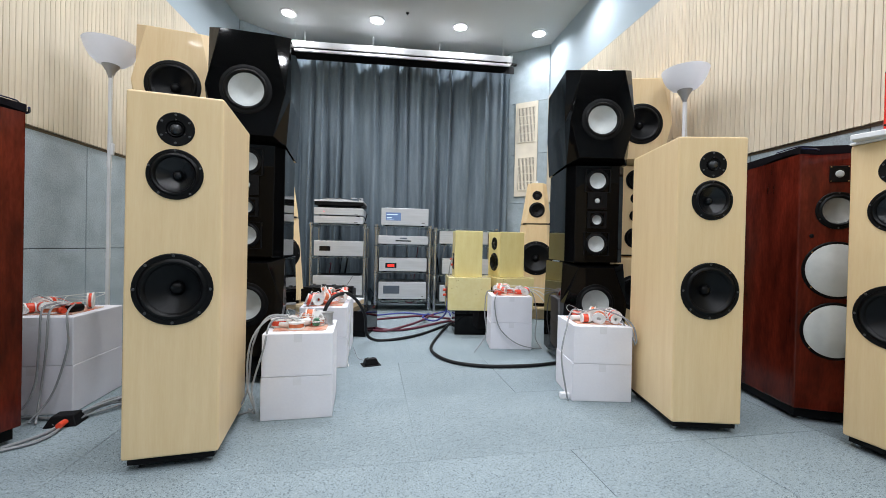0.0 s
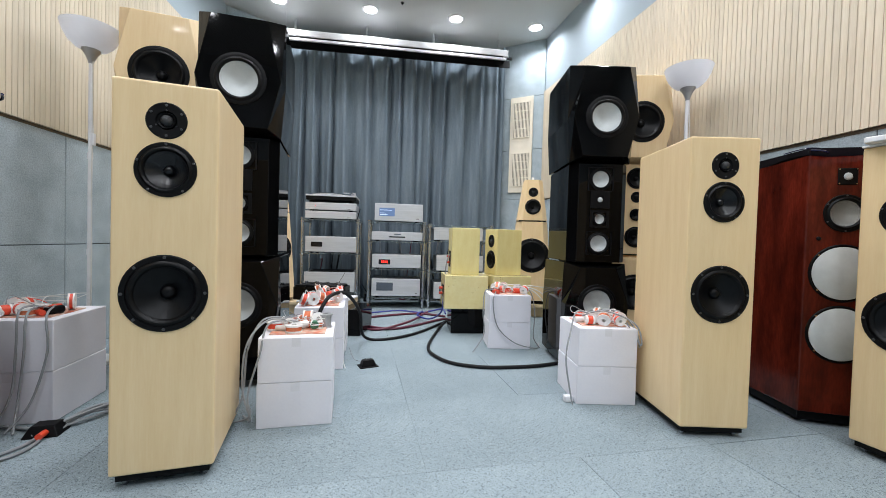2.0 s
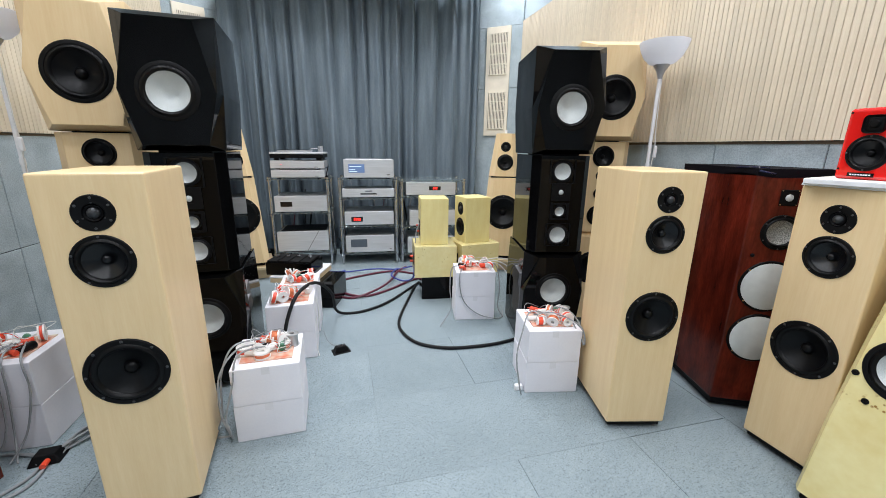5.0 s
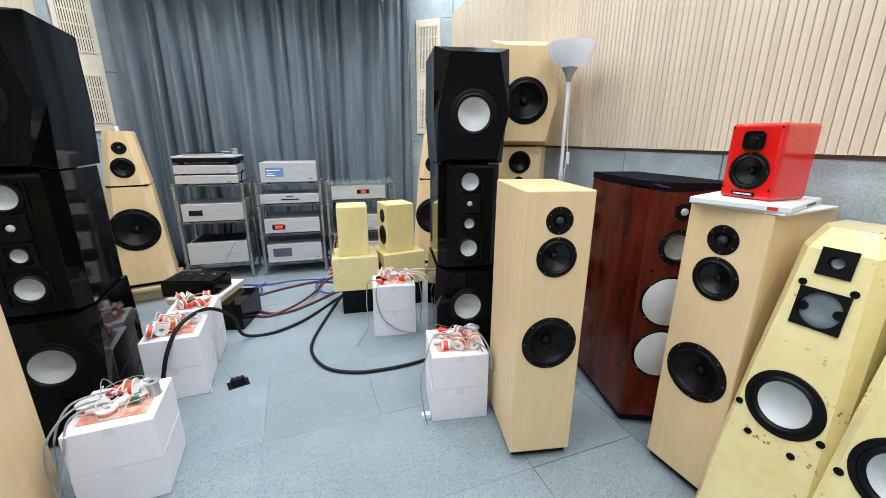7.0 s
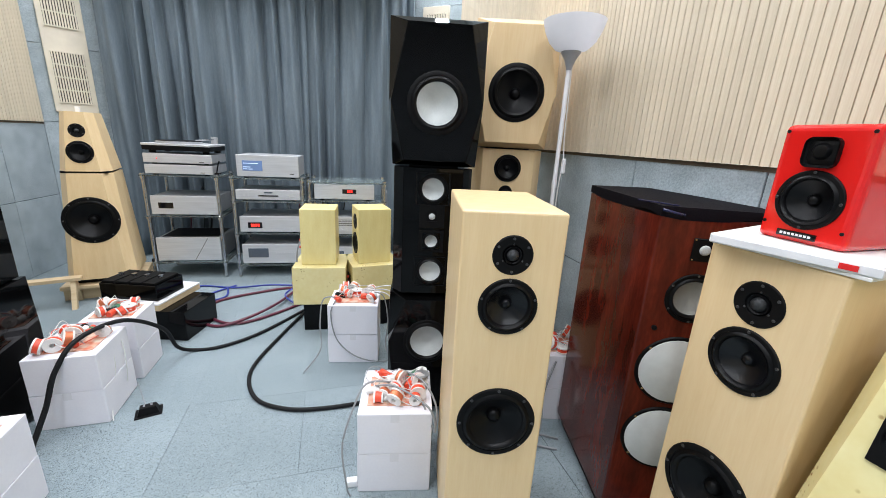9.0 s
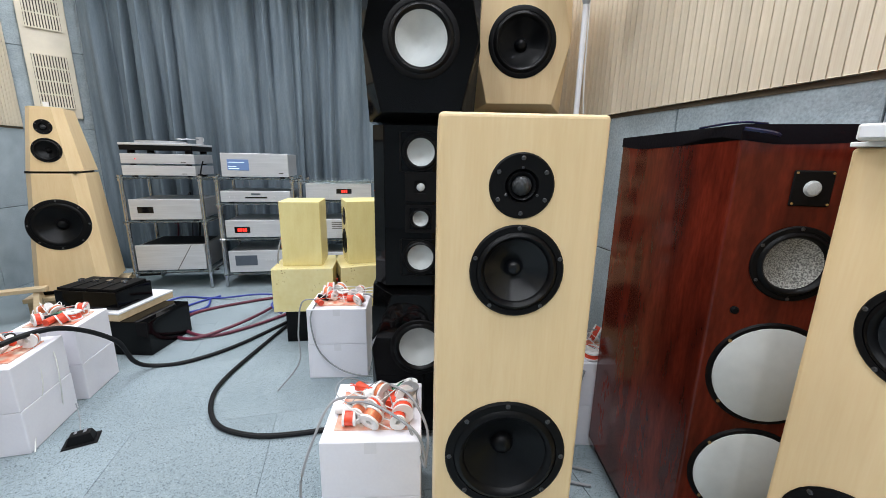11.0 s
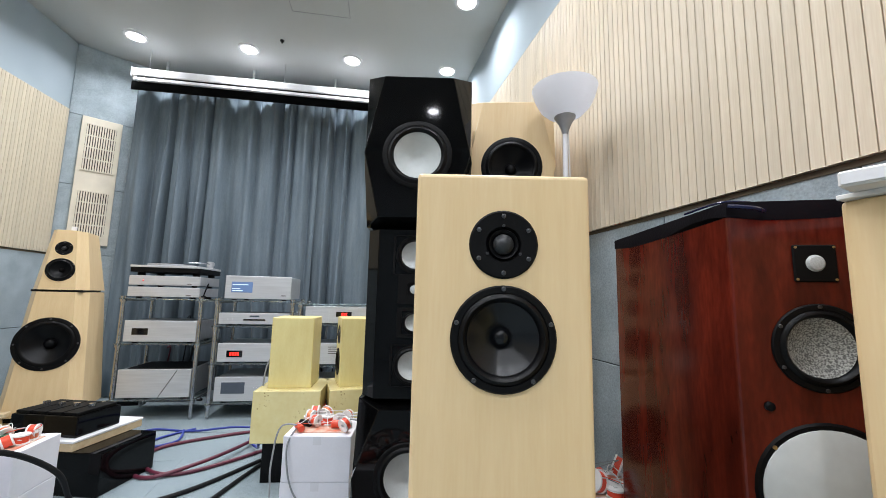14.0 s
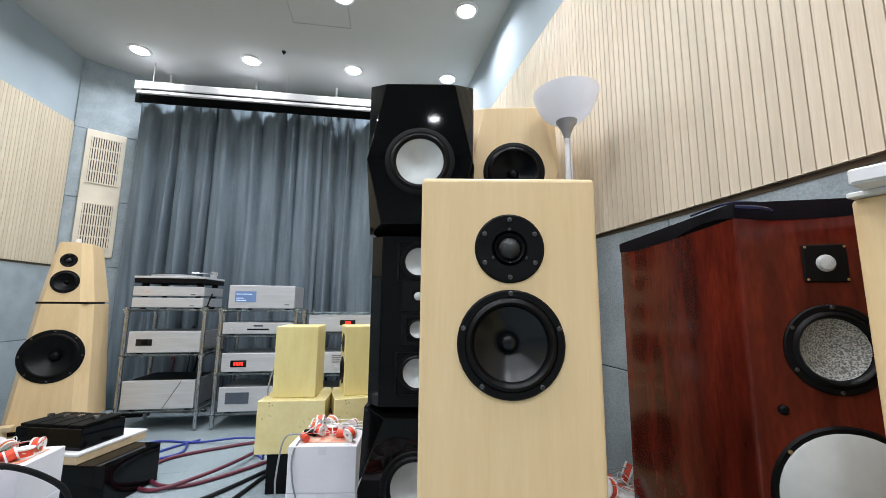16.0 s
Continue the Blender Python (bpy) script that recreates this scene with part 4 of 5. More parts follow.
c4 = unit("network_player", pose(xb + 0.01, ya, Z2[3]), 0.425, 0.165, 0.32, "silver network player with a blue screen", "player")
window(c4, -0.105, 0.088, 0.135, 0.072, LCD)
for z, w in ((0.105, 0.10), (0.078, 0.05), (0.064, 0.065)):
    part("screen_text", box(-0.165, -0.165 + w, -0.0028, -0.0018, z - 0.002, z + 0.002), LCDT, c4)
window(c4, 0.165, 0.035, 0.03, 0.006, DARKGAP, "badge")

xc = 1.110
d1 = unit("power_amplifier", pose(xc, ya, 0.612), 0.45, 0.125, 0.30, "silver amplifier with a red digit window under glass")
window(d1, 0.035, 0.072, 0.105, 0.034)
digits(d1, 0.04, 0.072, 3, 0.020)
window(d1, -0.12, 0.062, 0.11, 0.09, SILVER, "cover_plate")
d2 = unit("integrated_amplifier", pose(xc + 0.02, ya, 0.335), 0.43, 0.150, 0.32, "silver integrated amplifier with knobs and slots")
for k in range(4):
    window(d2, -0.02 + 0.0, 0.125 - k * 0.014, 0.12, 0.004, DARKGAP, "slot")
knob(d2, 0.06, 0.055, 0.020)
knob(d2, -0.05, 0.045, 0.010)
knob(d2, -0.01, 0.045, 0.010)
d3 = unit("power_amplifier", pose(xc, ya, 0.080), 0.43, 0.16, 0.32, "silver amplifier with a grey display window")
window(d3, -0.09, 0.09, 0.15, 0.07, GREYLCD)


# ---- yellow monitors on burl boxes ----
def yellow_monitor(m, label, faces):
    y = thing("monitor_speaker", m, label, "speaker", "yellow monitor speakers")
    hole = [Matrix.Translation((-0.095, 0.09, z)) @ Matrix.Rotation(radians(-90), 4, "Z") for z in (0.105, 0.235)] if faces else []
    b = box(-0.095, 0.095, 0, 0.19, 0, 0.318, 0.004)
    if faces:
        b = drilled(b, [(hole[0], 0.052, 0.05), (hole[1], 0.024, 0.03)])
    part("cabinet", b, YELLOW, y)
    if faces:
        driver(y, "woofer", hole[0], 0.064, CONE)
        tweeter(y, hole[1], 0.045)
    else:
        part("terminal_plate", box(-0.098, -0.094, 0.05, 0.14, 0.05, 0.16, 0.001, 1), BLACKM, y)
        for z in (0.08, 0.12):
            part("terminal", lathe([(0.008, 0), (0.008, 0.02), (0, 0.02)], Matrix.Translation((-0.098, 0.09, z)) @ Matrix.Rotation(radians(-90), 4, "Z"), 12), CAPR, y)
    return y


def burl_box(m, label):
    q = thing("subwoofer_box", m, label, "speaker", "burl boxes")
    part("cabinet", box(-0.145, 0.145, 0, 0.27, 0, 0.222, 0.004), BURL, q)
    part("terminal_plate", box(-0.1485, -0.144, 0.07, 0.17, 0.07, 0.15, 0.001, 1), BLACKM, q)
    for z in (0.09, 0.125):
        part("terminal", lathe([(0.009, 0), (0.009, 0.022), (0, 0.022)], Matrix.Translation((-0.1485, 0.12, z)) @ Matrix.Rotation(radians(-90), 4, "Z"), 12), CAPR, q)
    return q


def black_block(m, w, d, h, label, taper=0.0):
    q = thing("plinth_block", m, label, "plinth", "black plinths")
    part("body", loft([[(-w + taper, taper, 0), (w - taper, taper, 0), (w - taper, d - taper, 0), (-w + taper, d - taper, 0)], [(-w, 0, h), (w, 0, h), (w, d, h), (-w, d, h)]], None, 0.003), PIANO, q)
    return q


for x, y, rz, f, wd in ((1.005, 2.945, -2, False, "beside"), (1.330, 2.975, 12, True, "facing")):
    base = pose(x, y, 0, 0, 0, rz)
    black_block(base @ pose(0.02, 0.02, 0), 0.115, 0.22, 0.168, "low black plinth block under a burl box")
    burl_box(base @ pose(0, 0, 0.168), "pale burl-veneered box with brown knots on a black plinth")
    yellow_monitor(base @ pose(-0.005, 0.05, 0.390), "pale yellow monitor speaker on a burl box", f)

# black block with a tube-style unit on a pale board
black_block(pose(0.200, 2.93, 0, 0, 0, -12), 0.125, 0.28, 0.165, "polished black stone plinth under an amplifier")
bd = thing("board", pose(0.085, 3.00, 0.165, 0, 0, -14), "pale wooden board with white top lying on a black plinth", "board")
part("core", box(-0.17, 0.125, -0.04, 0.29, 0.0, 0.032, 0.003), PALEWOOD, bd)
part("top", box(-0.172, 0.127, -0.042, 0.292, 0.032, 0.042, 0.002), WHITE, bd)
kb = thing("power_distributor", pose(0.045, 3.00, 0.207, 0, 0, -14), "low black amplifier with round silver caps on a board", "amplifier")
part("case", box(-0.17, 0.14, 0.0, 0.20, 0.0, 0.085, 0.004), PIANO, kb)
for k in range(4):
    part("cover", box(-0.162 + k * 0.074, -0.096 + k * 0.074, 0.01, 0.19, 0.085, 0.097, 0.003), BLACKM, kb)
    part("cap", cyl(-0.129 + k * 0.074, 0.10, 0.097, 0.112, 0.013, 16), CHROME, kb)


# ---- floor lamps ----
def floor_lamp(m, label):
    l = thing("floor_lamp", m, label, "lamp", "floor lamps")
    part("base", lathe([(0, 0), (0.13, 0), (0.13, 0.012), (0.10, 0.022), (0.02, 0.03), (0, 0.03)], UP, 40), WHITE, l, smooth=True)
    part("pole", cyl(0, 0, 0.025, 1.45, 0.0105, 16), WHITE, l, smooth=True)
    for z in (0.52, 0.98):
        part("joint", cyl(0, 0, z, z + 0.03, 0.0135, 16), WHITE, l, smooth=True)
    part("neck", lathe([(0.011, 1.430), (0.015, 1.443), (0.026, 1.468), (0.043, 1.490), (0.044, 1.497), (0, 1.497)], UP, 32), SILVERD, l, smooth=True)
    part("shade", lathe([(0.042, 1.495), (0.072, 1.503), (0.102, 1.528), (0.123, 1.563), (0.136, 1.600), (0.133, 1.600), (0.120, 1.565), (0.099, 1.532), (0.068, 1.508), (0, 1.500)], UP, 40), SHADEM, l, "opal white bowl shade", smooth=True)
    part("cord", tube([(0.012, -0.004, 1.45), (0.016, -0.01, 1.2), (0.025, -0.014, 1.08), (0.016, -0.012, 0.95), (0.02, -0.012, 0.5), (0.018, -0.012, 0.04)], 0.0028, 6), WIREW, l, smooth=True)
    part("switch", box(0.018, 0.036, -0.026, -0.008, 1.04, 1.10, 0.005), WHITE, l)
    l.scale = (0.81, 0.81, 0.965)
    return l


floor_lamp(pose(2.000, 2.265, 0), "white uplighter floor lamp with bowl shade beside the wall")
floor_lamp(pose(-0.885, 2.43, 0), "white uplighter floor lamp with bowl shade beside the wall")


# ---- white cartons and crossover parts ----
def carton(m, w, d, h, label):
    c = thing("carton", m, label, "box", "white cartons")
    part("shell", box(0, w, 0, d, 0, h, 0.003, 2), CARD, c)
    part("tape", box(w * 0.44, w * 0.56, -0.0006, 0.0, h - 0.03, h - 0.001), TAPE, c)
    return c


def stack(x, y, rz, w, d, h, label):
    m = pose(x, y, 0, 0, 0, rz)
    carton(m, w, d, h / 2, label)
    carton(m @ pose(0.002, -0.001, h / 2), w - 0.003, d, h / 2, label)
    return m @ pose(0, 0, h)


def crossover(m, w, d, seed, reel=False, rich=10):
    """Bare loudspeaker crossover: board, coils on white formers, capacitors, resistors and loose wires."""
    rnd = random.Random(seed)
    k = thing("crossover_network", m, "tangle of red and white crossover parts on a carton", "electronics", "crossover parts")
    part("board", box(w * 0.12, w * 0.88, d * 0.16, d * 0.80, 0.0, 0.004), PCB, k, "red and white circuit board")
    for i in range(rich):
        x, y = w * rnd.uniform(0.13, 0.87), d * rnd.uniform(0.15, 0.85)
        r, hh = rnd.uniform(0.018, 0.030), rnd.uniform(0.018, 0.032)
        a, tl = rnd.uniform(0, 360), rnd.choice((0, 0, 70, 90, 90))
        z = 0.004 + (0 if tl == 0 else r)
        mm = Matrix.Translation((x, y, z)) @ Matrix.Rotation(radians(a), 4, "Z") @ Matrix.Rotation(radians(tl), 4, "X") @ UP
        if tl:
            mm = mm @ Matrix.Translation((0, hh / 2, 0))
        sp = part("coil", lathe([(r * 0.3, 0), (r, 0), (r, 0.005), (r * 0.62, 0.005), (r * 0.62, hh - 0.005), (r, hh - 0.005), (r, hh), (r * 0.3, hh), (r * 0.3, 0)], None, 24), CAPW, k, smooth=True)
        sp.matrix_local = mm
        wd = part("winding", lathe([(r * 0.6, 0.0052), (r * 0.90, 0.0052), (r * 0.90, hh - 0.0052), (r * 0.6, hh - 0.0052)], None, 24), (COPPER, CAPR, CAPR)[i % 3], sp, smooth=True)
    for i in range(rich - 3):
        x, y, a = w * rnd.uniform(0.18, 0.82), d * rnd.uniform(0.18, 0.8), rnd.uniform(0, 360)
        r, L = rnd.uniform(0.009, 0.015), rnd.uniform(0.035, 0.055)
        mm = Matrix.Translation((x, y, 0.004 + r)) @ Matrix.Rotation(radians(a), 4, "Z")
        cp = part("capacitor", lathe([(0, -L / 2), (r * 0.9, -L / 2), (r, -L / 2 + 0.002), (r, L / 2 - 0.002), (r * 0.9, L / 2), (0, L / 2)], mm, 18), (CAPR, CAPW, CAPR, GREENR, BLACKM)[i % 5], k, smooth=True)
    for i in range(7):
        p = [Vector((w * rnd.uniform(0.1, 0.9), d * rnd.uniform(0.1, 0.9), 0.012 + rnd.uniform(0, 0.03))) for _ in range(4)]
        p[1].z += 0.02
        part("wire", tube(p, 0.0013, 6), (WIREW, WIRE, WIREW, CAPR)[i % 4], k, smooth=True)
    if reel:
        rr = part("solder_reel", lathe([(0.008, 0), (0.024, 0), (0.024, 0.003), (0.020, 0.003), (0.020, 0.045), (0.024, 0.045), (0.024, 0.048), (0.008, 0.048), (0.008, 0)], Matrix.Translation((w * 0.86, d * 0.6, 0)) @ UP, 28), TIN, k, "reel of tin solder", smooth=True)
    return k


def hanging_wires(m, pts_list, r, material, label):
    k = thing("loose_wire", m, label, "cable", "loose wires")
    for p in pts_list:
        part("strand", tube(p, r, 6), material, k, smooth=True)
    return k


CW, CD, CH = 0.232, 0.235, 0.292
LBL = "white cardboard carton in a stack of two"
top = stack(0.086, 1.715, 6, CW, CD, CH, LBL)
crossover(top, CW, CD, 5, True)
hanging_wires(top, [[(0.10, 0.12, 0.03), (0.02, 0.06, 0.045), (-0.03, 0.0, -0.02), (-0.04, 0.0, -0.16), (-0.01, -0.02, -0.25), (-0.06, 0.10, -0.287)],
                    [(0.12, 0.10, 0.03), (0.03, 0.03, 0.04), (0.01, -0.012, -0.05), (-0.02, -0.02, -0.17), (-0.015, -0.02, -0.24), (-0.10, 0.05, -0.287)],
                    [(0.08, 0.16, 0.03), (0.0, 0.10, 0.04), (-0.04, 0.06, -0.05), (-0.05, 0.04, -0.20), (-0.09, 0.02, -0.286)]], 0.0033, WIRE, "grey wires hanging down the side of a carton")
top = stack(0.066, 2.266, 5, 0.225, CD, CH, LBL)
crossover(top, 0.225, CD, 11, False, 10)
hanging_wires(top, [[(0.18, 0.16, 0.02), (0.215, 0.12, -0.02), (0.225, 0.10, -0.12), (0.215, 0.06, -0.22), (0.235, 0.0, -0.288)],
                    [(0.15, 0.2, 0.02), (0.22, 0.18, -0.03), (0.235, 0.16, -0.14), (0.22, 0.17, -0.25)]], 0.0022, WIREW, "thin white wires hanging off a carton")
top = stack(0.065, 2.565, 3, 0.205, 0.2, CH, LBL)
crossover(top, 0.205, 0.2, 14, False, 8)
top = stack(1.073, 2.607, -6, 0.245, 0.20, 0.312, LBL)
crossover(top, 0.245, 0.20, 21, False, 11)
hanging_wires(top, [[(0.05, 0.05, 0.02), (-0.02, 0.03, 0.02), (-0.035, 0.0, -0.10), (-0.03, -0.03, -0.22), (-0.10, -0.10, -0.306)],
                    [(0.04, 0.02, 0.02), (0.02, -0.012, -0.04), (0.05, -0.015, -0.18), (0.15, -0.02, -0.27), (0.28, 0.0, -0.304), (0.33, 0.12, -0.306)],
                    [(0.2, 0.1, 0.03), (0.265, 0.1, 0.01), (0.29, 0.08, -0.12), (0.28, 0.06, -0.25), (0.31, 0.02, -0.308)]], 0.0032, WIRE, "grey speaker wires draped round a carton")
hanging_wires(top, [[(0.18, 0.12, 0.03), (0.27, 0.14, 0.03), (0.34, 0.12, 0.0), (0.37, 0.10, -0.06)],
                    [(0.17, 0.10, 0.03), (0.27, 0.12, 0.02), (0.33, 0.09, -0.03), (0.36, 0.07, -0.09)],
                    [(0.18, 0.14, 0.03), (0.28, 0.17, 0.04), (0.37, 0.16, 0.03)]], 0.003, WIREW, "white wires fanning out from crossover parts")
top = stack(1.224, 1.832, -7, CW, CD, 0.297, LBL)
crossover(top, CW, CD, 33, True)
hanging_wires(top, [[(0.10, 0.12, 0.03), (0.02, 0.08, 0.05), (-0.02, 0.03, -0.02), (-0.045, 0.0, -0.12), (-0.03, -0.02, -0.25), (-0.02, -0.02, -0.29)],
                    [(0.05, 0.10, 0.03), (0.12, 0.05, 0.06), (0.22, 0.0, 0.02), (0.24, -0.01, -0.06), (0.20, 0.03, 0.02)],
                    [(0.12, 0.18, 0.04), (0.2, 0.1, 0.05), (0.245, 0.05, -0.01), (0.24, 0.0, -0.07)]], 0.0033, WIRE, "grey wires looped over the edge of a carton")
cp = thing("cable_clip", pose(1.206, 1.862, 0.012), "small white plug lying beside a carton", "plug")
part("body", box(-0.018, 0.018, -0.012, 0.012, -0.012, 0.012, 0.004), WHITE, cp)
top = stack(-0.796, 1.790, 5, 0.24, 0.27, 0.330, LBL)
crossover(top, 0.235, 0.26, 41, False, 9)
hanging_wires(top, [[(0.14, 0.1, 0.03), (0.15, 0.0, 0.03), (0.155, -0.02, -0.08), (0.15, -0.03, -0.22), (0.12, -0.06, -0.30), (0.02, -0.12, -0.325), (-0.1, -0.1, -0.325)],
                    [(0.15, 0.1, 0.03), (0.17, 0.0, 0.02), (0.175, -0.02, -0.1), (0.16, -0.02, -0.25), (0.19, -0.08, -0.325)],
                    [(0.18, 0.1, 0.03), (0.22, 0.0, 0.01), (0.235, -0.02, -0.1), (0.20, -0.03, -0.25), (0.17, -0.08, -0.32)]], 0.0033, WIRE, "grey wires hanging down the front of a carton")
cz = thing("wire_coil", pose(-0.42, 1.83, 0.006, 0, 0, 25), "loose bundle of grey wire lying on the floor", "cable")
for i in range(7):
    rr = random.Random(60 + i)
    part("strand", tube([(-0.13 + rr.uniform(-0.03, 0.03), -0.06 + rr.uniform(-0.02, 0.02), 0.002), (-0.04, rr.uniform(-0.02, 0.05), 0.006 + 0.004 * i), (0.05, rr.uniform(0.0, 0.07), 0.006 + 0.004 * i), (0.12, rr.uniform(-0.02, 0.05), 0.003)], 0.004, 6), WIRE, cz, smooth=True)
for i, q in enumerate([[(-0.68, 1.775, 0.006), (-0.56, 1.755, 0.006), (-0.50, 1.69, 0.006), (-0.50, 1.60, 0.006), (-0.60, 1.53, 0.006)], [(-0.66, 1.77, 0.012), (-0.54, 1.74, 0.006), (-0.515, 1.66, 0.006), (-0.56, 1.57, 0.006)]]):
    lw = thing("floor_wire", pose(0, 0, 0), "grey wire lying in a loop on the floor", "cable", "floor wires")
    part("strand", tube(q, 0.0045, 6), WIRE, lw, smooth=True)
tp = thing("terminal_box", pose(-0.520, 1.740, 0, 0, 0, 10), "black terminal cup with red posts on the floor", "terminal")
part("cup", loft([[(-0.045, -0.035, 0), (0.045, -0.035, 0), (0.045, 0.035, 0), (-0.045, 0.035, 0)], [(-0.03, -0.022, 0.032), (0.03, -0.022, 0.032), (0.03, 0.022, 0.032), (-0.03, 0.022, 0.032)]], None, 0.003), BLACKM, tp)
part("post", lathe([(0.009, 0), (0.009, 0.03), (0, 0.03)], Matrix.Translation((0.012, -0.03, 0.016)), 14), CAPR, tp, "red binding post", smooth=True)
top = stack(1.965, 2.075, -12, 0.15, 0.20, 0.30, LBL)
crossover(top, 0.15, 0.20, 52, False, 6)

# plug plate on the floor
pg = thing("terminal_box", pose(0.403, 2.325, 0, 0, 0, 20), "small black terminal plate lying on the carpet", "terminal")
part("flange", box(-0.045, 0.045, -0.032, 0.032, 0, 0.004, 0.001, 1), BLACKM, pg)
part("cup", loft([[(-0.036, -0.022, 0.004), (0.036, -0.022, 0.004), (0.036, 0.022, 0.004), (-0.036, 0.022, 0.004)], [(-0.026, -0.014, 0.032), (0.026, -0.014, 0.032), (0.026, 0.016, 0.032), (-0.026, 0.016, 0.032)]], None, 0.002), BLACKM, pg)
for x in (-0.012, 0.012):
    part("tab", box(x - 0.004, x + 0.004, -0.006, 0.010, 0.032, 0.035), CHROME, pg)
hanging_wires(pose(0, 0, 0), [[(0.30, 2.47, 0.05), (0.325, 2.44, 0.004), (0.35, 2.40, 0.003), (0.39, 2.345, 0.015)]], 0.0018, WIRE, "thin wire from the terminal plate to the cartons")


# ---- floor cables ----
def cable(pts, r, material, label, group="floor cables"):
    k = thing("cable", pose(0, 0, 0), label, "cable", group)
    part("sheath", tube(pts, r, 10, None, 10), material, k, smooth=True)
    return k


Z = 0.009
cable([(0.98, 3.28, 0.03), (0.908, 3.267, Z), (0.80, 2.92, Z), (0.728, 2.633, Z), (0.737, 2.472, Z), (0.81, 2.332, Z), (0.941, 2.261, Z), (1.078, 2.248, Z), (1.235, 2.263, Z), (1.36, 2.30, Z)], 0.0088, CABLE_K, "thick black braided power cable looping over the carpet")
cable([(0.125, 2.15, 0.010), (0.150, 2.215, 0.13), (0.175, 2.255, 0.25), (0.215, 2.33, 0.335), (0.275, 2.50, 0.325), (0.335, 2.66, 0.20), (0.345, 2.74, 0.06), (0.40, 2.79, Z), (0.524, 2.814, Z), (0.681, 2.947, Z), (0.874, 3.226, Z), (0.96, 3.30, 0.03)], 0.0088, CABLE_K, "thick black braided power cable over a carton")
cable([(0.95, 3.50, Z), (0.743, 3.619, Z), (0.514, 3.546, Z), (0.317, 3.426, Z), (0.289, 3.291, Z), (0.39, 3.127, Z), (0.53, 3.076, Z), (0.683, 3.172, Z), (0.865, 3.355, Z), (0.96, 3.42, Z)], 0.0085, CABLE_P, "thick maroon cable coiled on the carpet")
cable([(0.86, 3.70, 0.02), (0.779, 3.60, Z), (0.701, 3.306, 0.03), (0.588, 3.122, 0.03), (0.431, 3.050, Z), (0.30, 3.13, Z), (0.24, 3.27, Z)], 0.0085, CABLE_P, "thick maroon cable coiled on the carpet")
cable([(0.05, 3.62, 0.008), (0.114, 3.707, 0.008), (0.338, 3.656, 0.008), (0.578, 3.636, 0.030), (0.779, 3.673, 0.008), (0.93, 3.60, 0.05), (0.93, 3.35, 0.06)], 0.006, CABLE_B, "blue cable running to the racks")
cable([(0.338, 3.70, 0.008), (0.248, 3.60, 0.008), (0.20, 3.50, 0.008), (0.238, 3.42, 0.008), (0.33, 3.50, 0.008), (0.30, 3.64, 0.020)], 0.006, CABLE_B, "blue cable loop on the carpet")
cable([(0.91, 3.05, 0.30), (0.87, 3.03, 0.26), (0.86, 3.10, 0.12), (0.80, 3.30, 0.03), (0.72, 3.45, 0.03), (0.78, 3.66, 0.02)], 0.006, CABLE_B, "blue speaker cable rising to a burl box")
cable([(0.97, 3.10, 0.55), (0.90, 3.06, 0.52), (0.875, 3.05, 0.40), (0.90, 3.07, 0.28), (0.95, 3.16, 0.42)], 0.004, WIRE, "grey speaker wire between monitor and box")
for i, q in enumerate([[(1.99, 1.95, 0.006), (1.90, 1.99, 0.006), (1.88, 1.94, 0.006), (1.96, 1.90, 0.006)], [(2.0, 2.06, 0.28), (1.955, 2.04, 0.15), (1.93, 1.99, 0.02), (1.87, 1.97, 0.006), (1.86, 1.90, 0.006)]]):
    cable(q, 0.004, WIRE, "thin grey wire beside a carton", "floor wires")

# mains and signal leads, added behind the racks to darken the lower curtain
rw = random.Random(77)
for k in range(16):
    x = -0.18 + k * 0.108 + rw.uniform(-0.03, 0.03)
    zt = rw.choice((0.16, 0.20, 0.40, 0.52, 0.62, 0.78))
    x2 = x + rw.uniform(-0.12, 0.12)
    cable([(x, 4.315, zt), (x, 4.36, zt - 0.01), (x + 0.5 * (x2 - x), 4.385, zt * 0.5), (x2, 4.38, 0.05), (x2 + rw.uniform(-0.1, 0.1), 4.37, 0.010), (x2 + rw.uniform(-0.25, 0.25), 4.365, 0.009)],
          rw.choice((0.004, 0.005, 0.006, 0.008)), rw.choice((CABLE_K, CABLE_K, CABLE_K, CABLE_P, WIRE)), "lead added behind the equipment rack to darken the curtain foot", "rack leads")
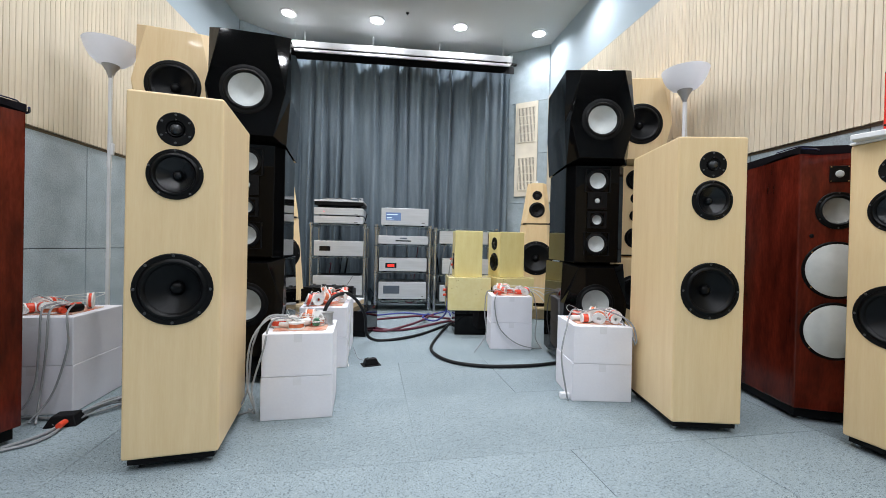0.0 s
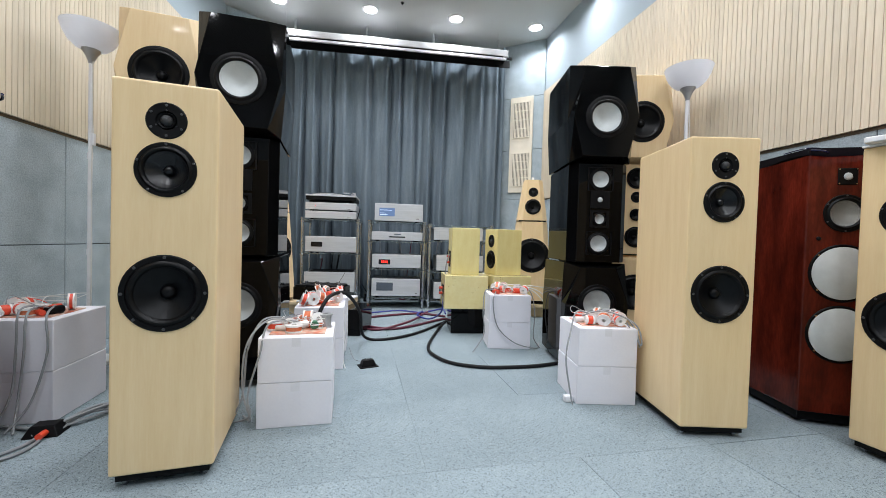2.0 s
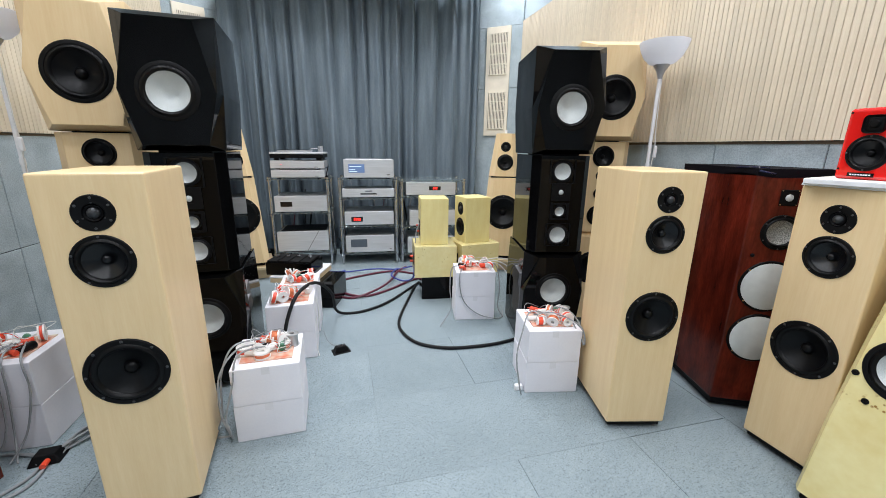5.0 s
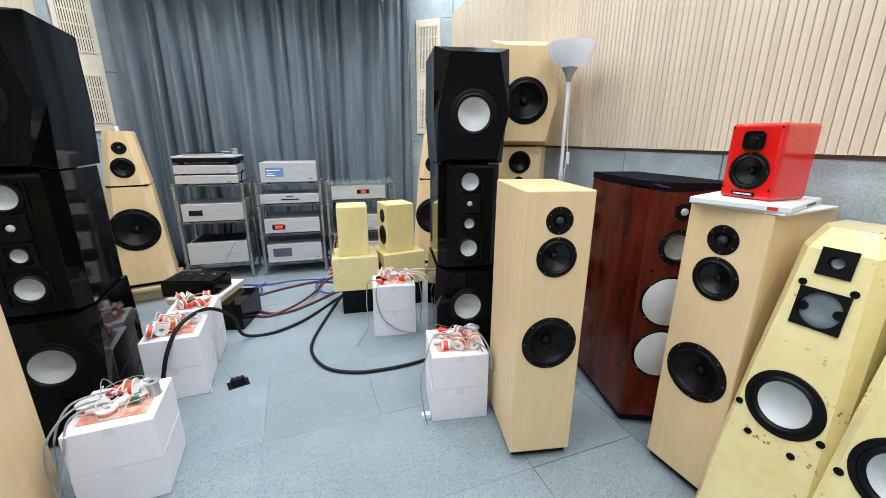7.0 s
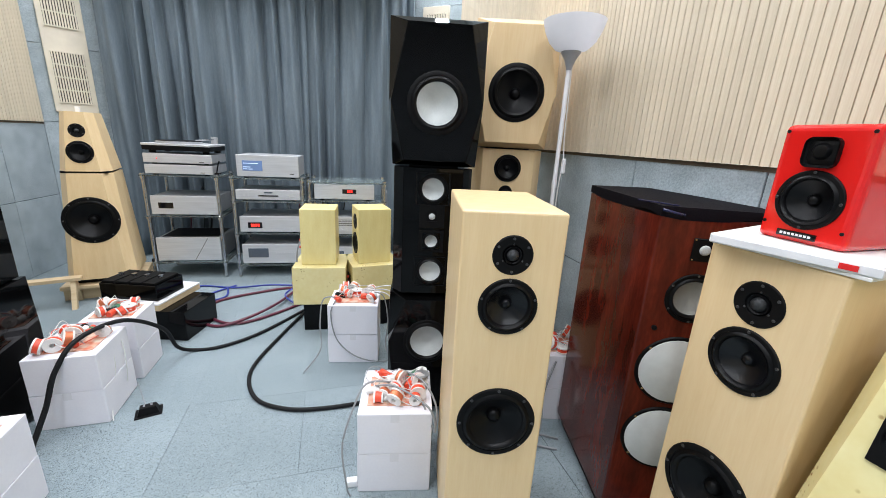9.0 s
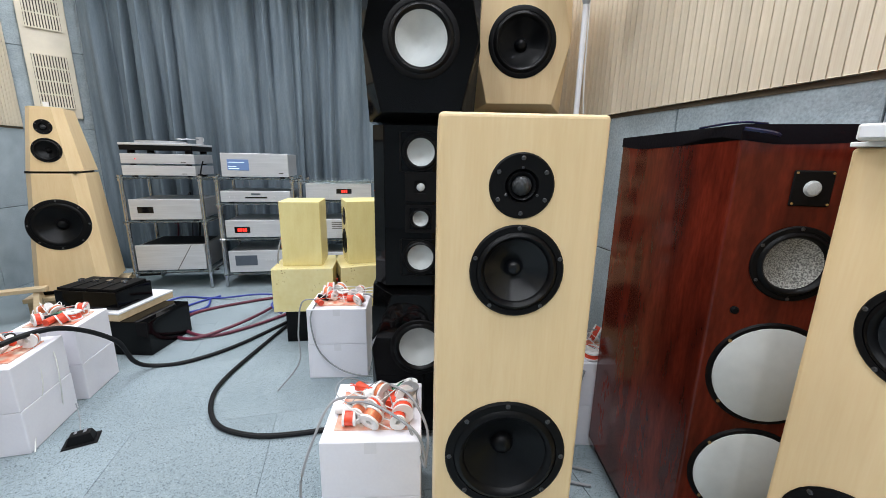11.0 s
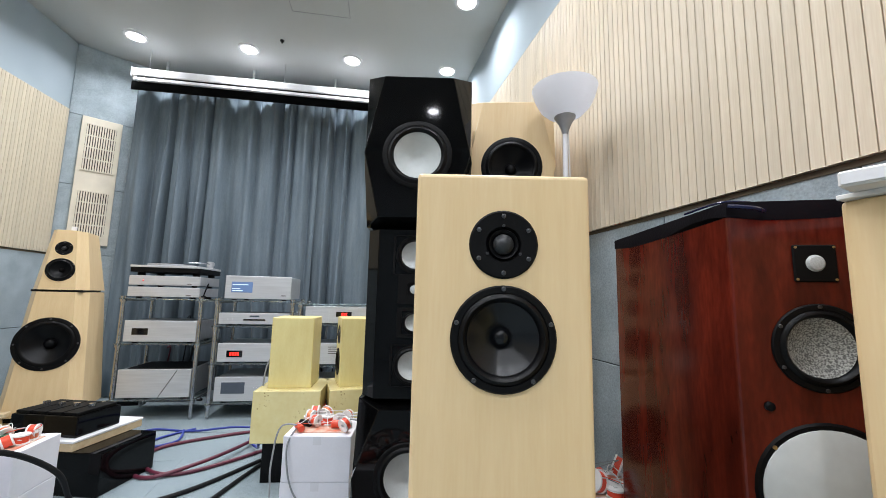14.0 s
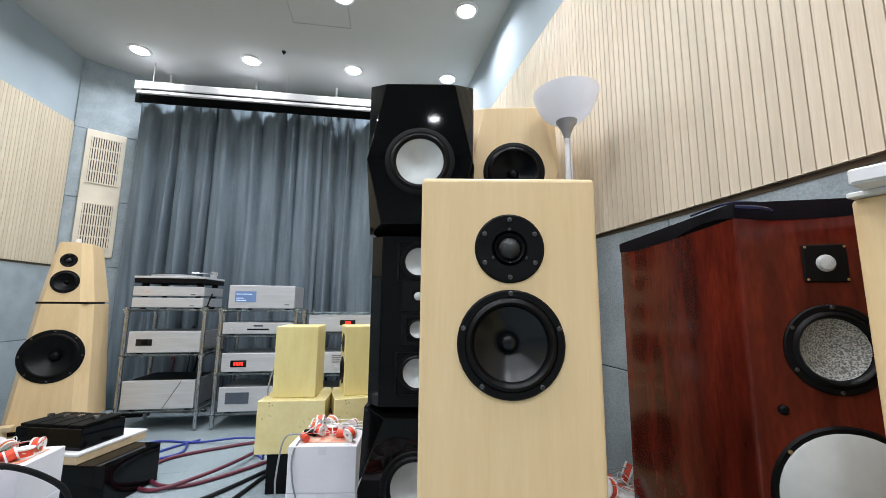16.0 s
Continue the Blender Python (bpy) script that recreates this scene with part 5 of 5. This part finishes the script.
for x, w in ((-0.30, 0.16), (0.30, 0.05)):
    ps = thing("power_strip", pose(x, 4.30, 0, 0, 0, 8), "black mains power strip on the carpet by the racks", "power strip", "power strips")
    part("body", box(-w, w * 0.2, -0.03, 0.03, 0, 0.045, 0.005), BLACKM, ps)
    for q in range(3):
        part("plug", box(-w + 0.01 + q * 0.05, -w + 0.045 + q * 0.05, -0.018, 0.018, 0.044, 0.075, 0.004), BLACKM, ps)

# wooden stand behind the black tower
ws = thing("wooden_stand", pose(-0.62, 3.42, 0, 0, 0, 20), "pale wooden trestle stand on the carpet", "stand")
for x in (-0.12, 0.12):
    part("leg", loft([[(x - 0.012, -0.10, 0), (x + 0.012, -0.10, 0), (x + 0.012, -0.06, 0), (x - 0.012, -0.06, 0)], [(x - 0.012, -0.02, 0.16), (x + 0.012, -0.02, 0.16), (x + 0.012, 0.02, 0.16), (x - 0.012, 0.02, 0.16)]]), PALEWOOD, ws)
    part("leg", loft([[(x - 0.012, 0.06, 0), (x + 0.012, 0.06, 0), (x + 0.012, 0.10, 0), (x - 0.012, 0.10, 0)], [(x - 0.0125, -0.018, 0.159), (x + 0.0125, -0.018, 0.159), (x + 0.0125, 0.018, 0.159), (x - 0.0125, 0.018, 0.159)]]), PALEWOOD, ws)
part("beam", box(-0.16, 0.16, -0.03, 0.03, 0.159, 0.18, 0.002), PALEWOOD, ws)

# ---- carpet tiles, last ----
# the tiles lie square to the east wall, with a few open joints
TS = 0.455
GRID = pose(1.060, 1.478, 0, 0, 0, 4.3)
rt = random.Random(19)
me = bpy.data.meshes.new("carpet_tile")
b = box(0.0001, TS - 0.0001, 0.0001, TS - 0.0001, -0.004, 0.0, 0.0003, 1)
bmesh.ops.recalc_face_normals(b, faces=b.faces)
b.to_mesh(me)
b.free()
me.materials.append(CARPET)
for i in range(-6, 4):
    for j in range(-8, 8):
        t = new("carpet_tile", me)
        t.parent = floor
        gap = rt.choice((0.0, 0.0, 0.0, 0.0005, 0.0015)) + (0.003 if i == 1 and j in (-1, 0) else 0.0)
        t.matrix_local = GRID @ pose(i * TS + gap / 2, j * TS + gap / 2, rt.uniform(-0.0006, 0.0), 0, 0, rt.uniform(-0.08, 0.08))
        t.scale = (1 - gap / TS, 1 - gap / TS, 1)
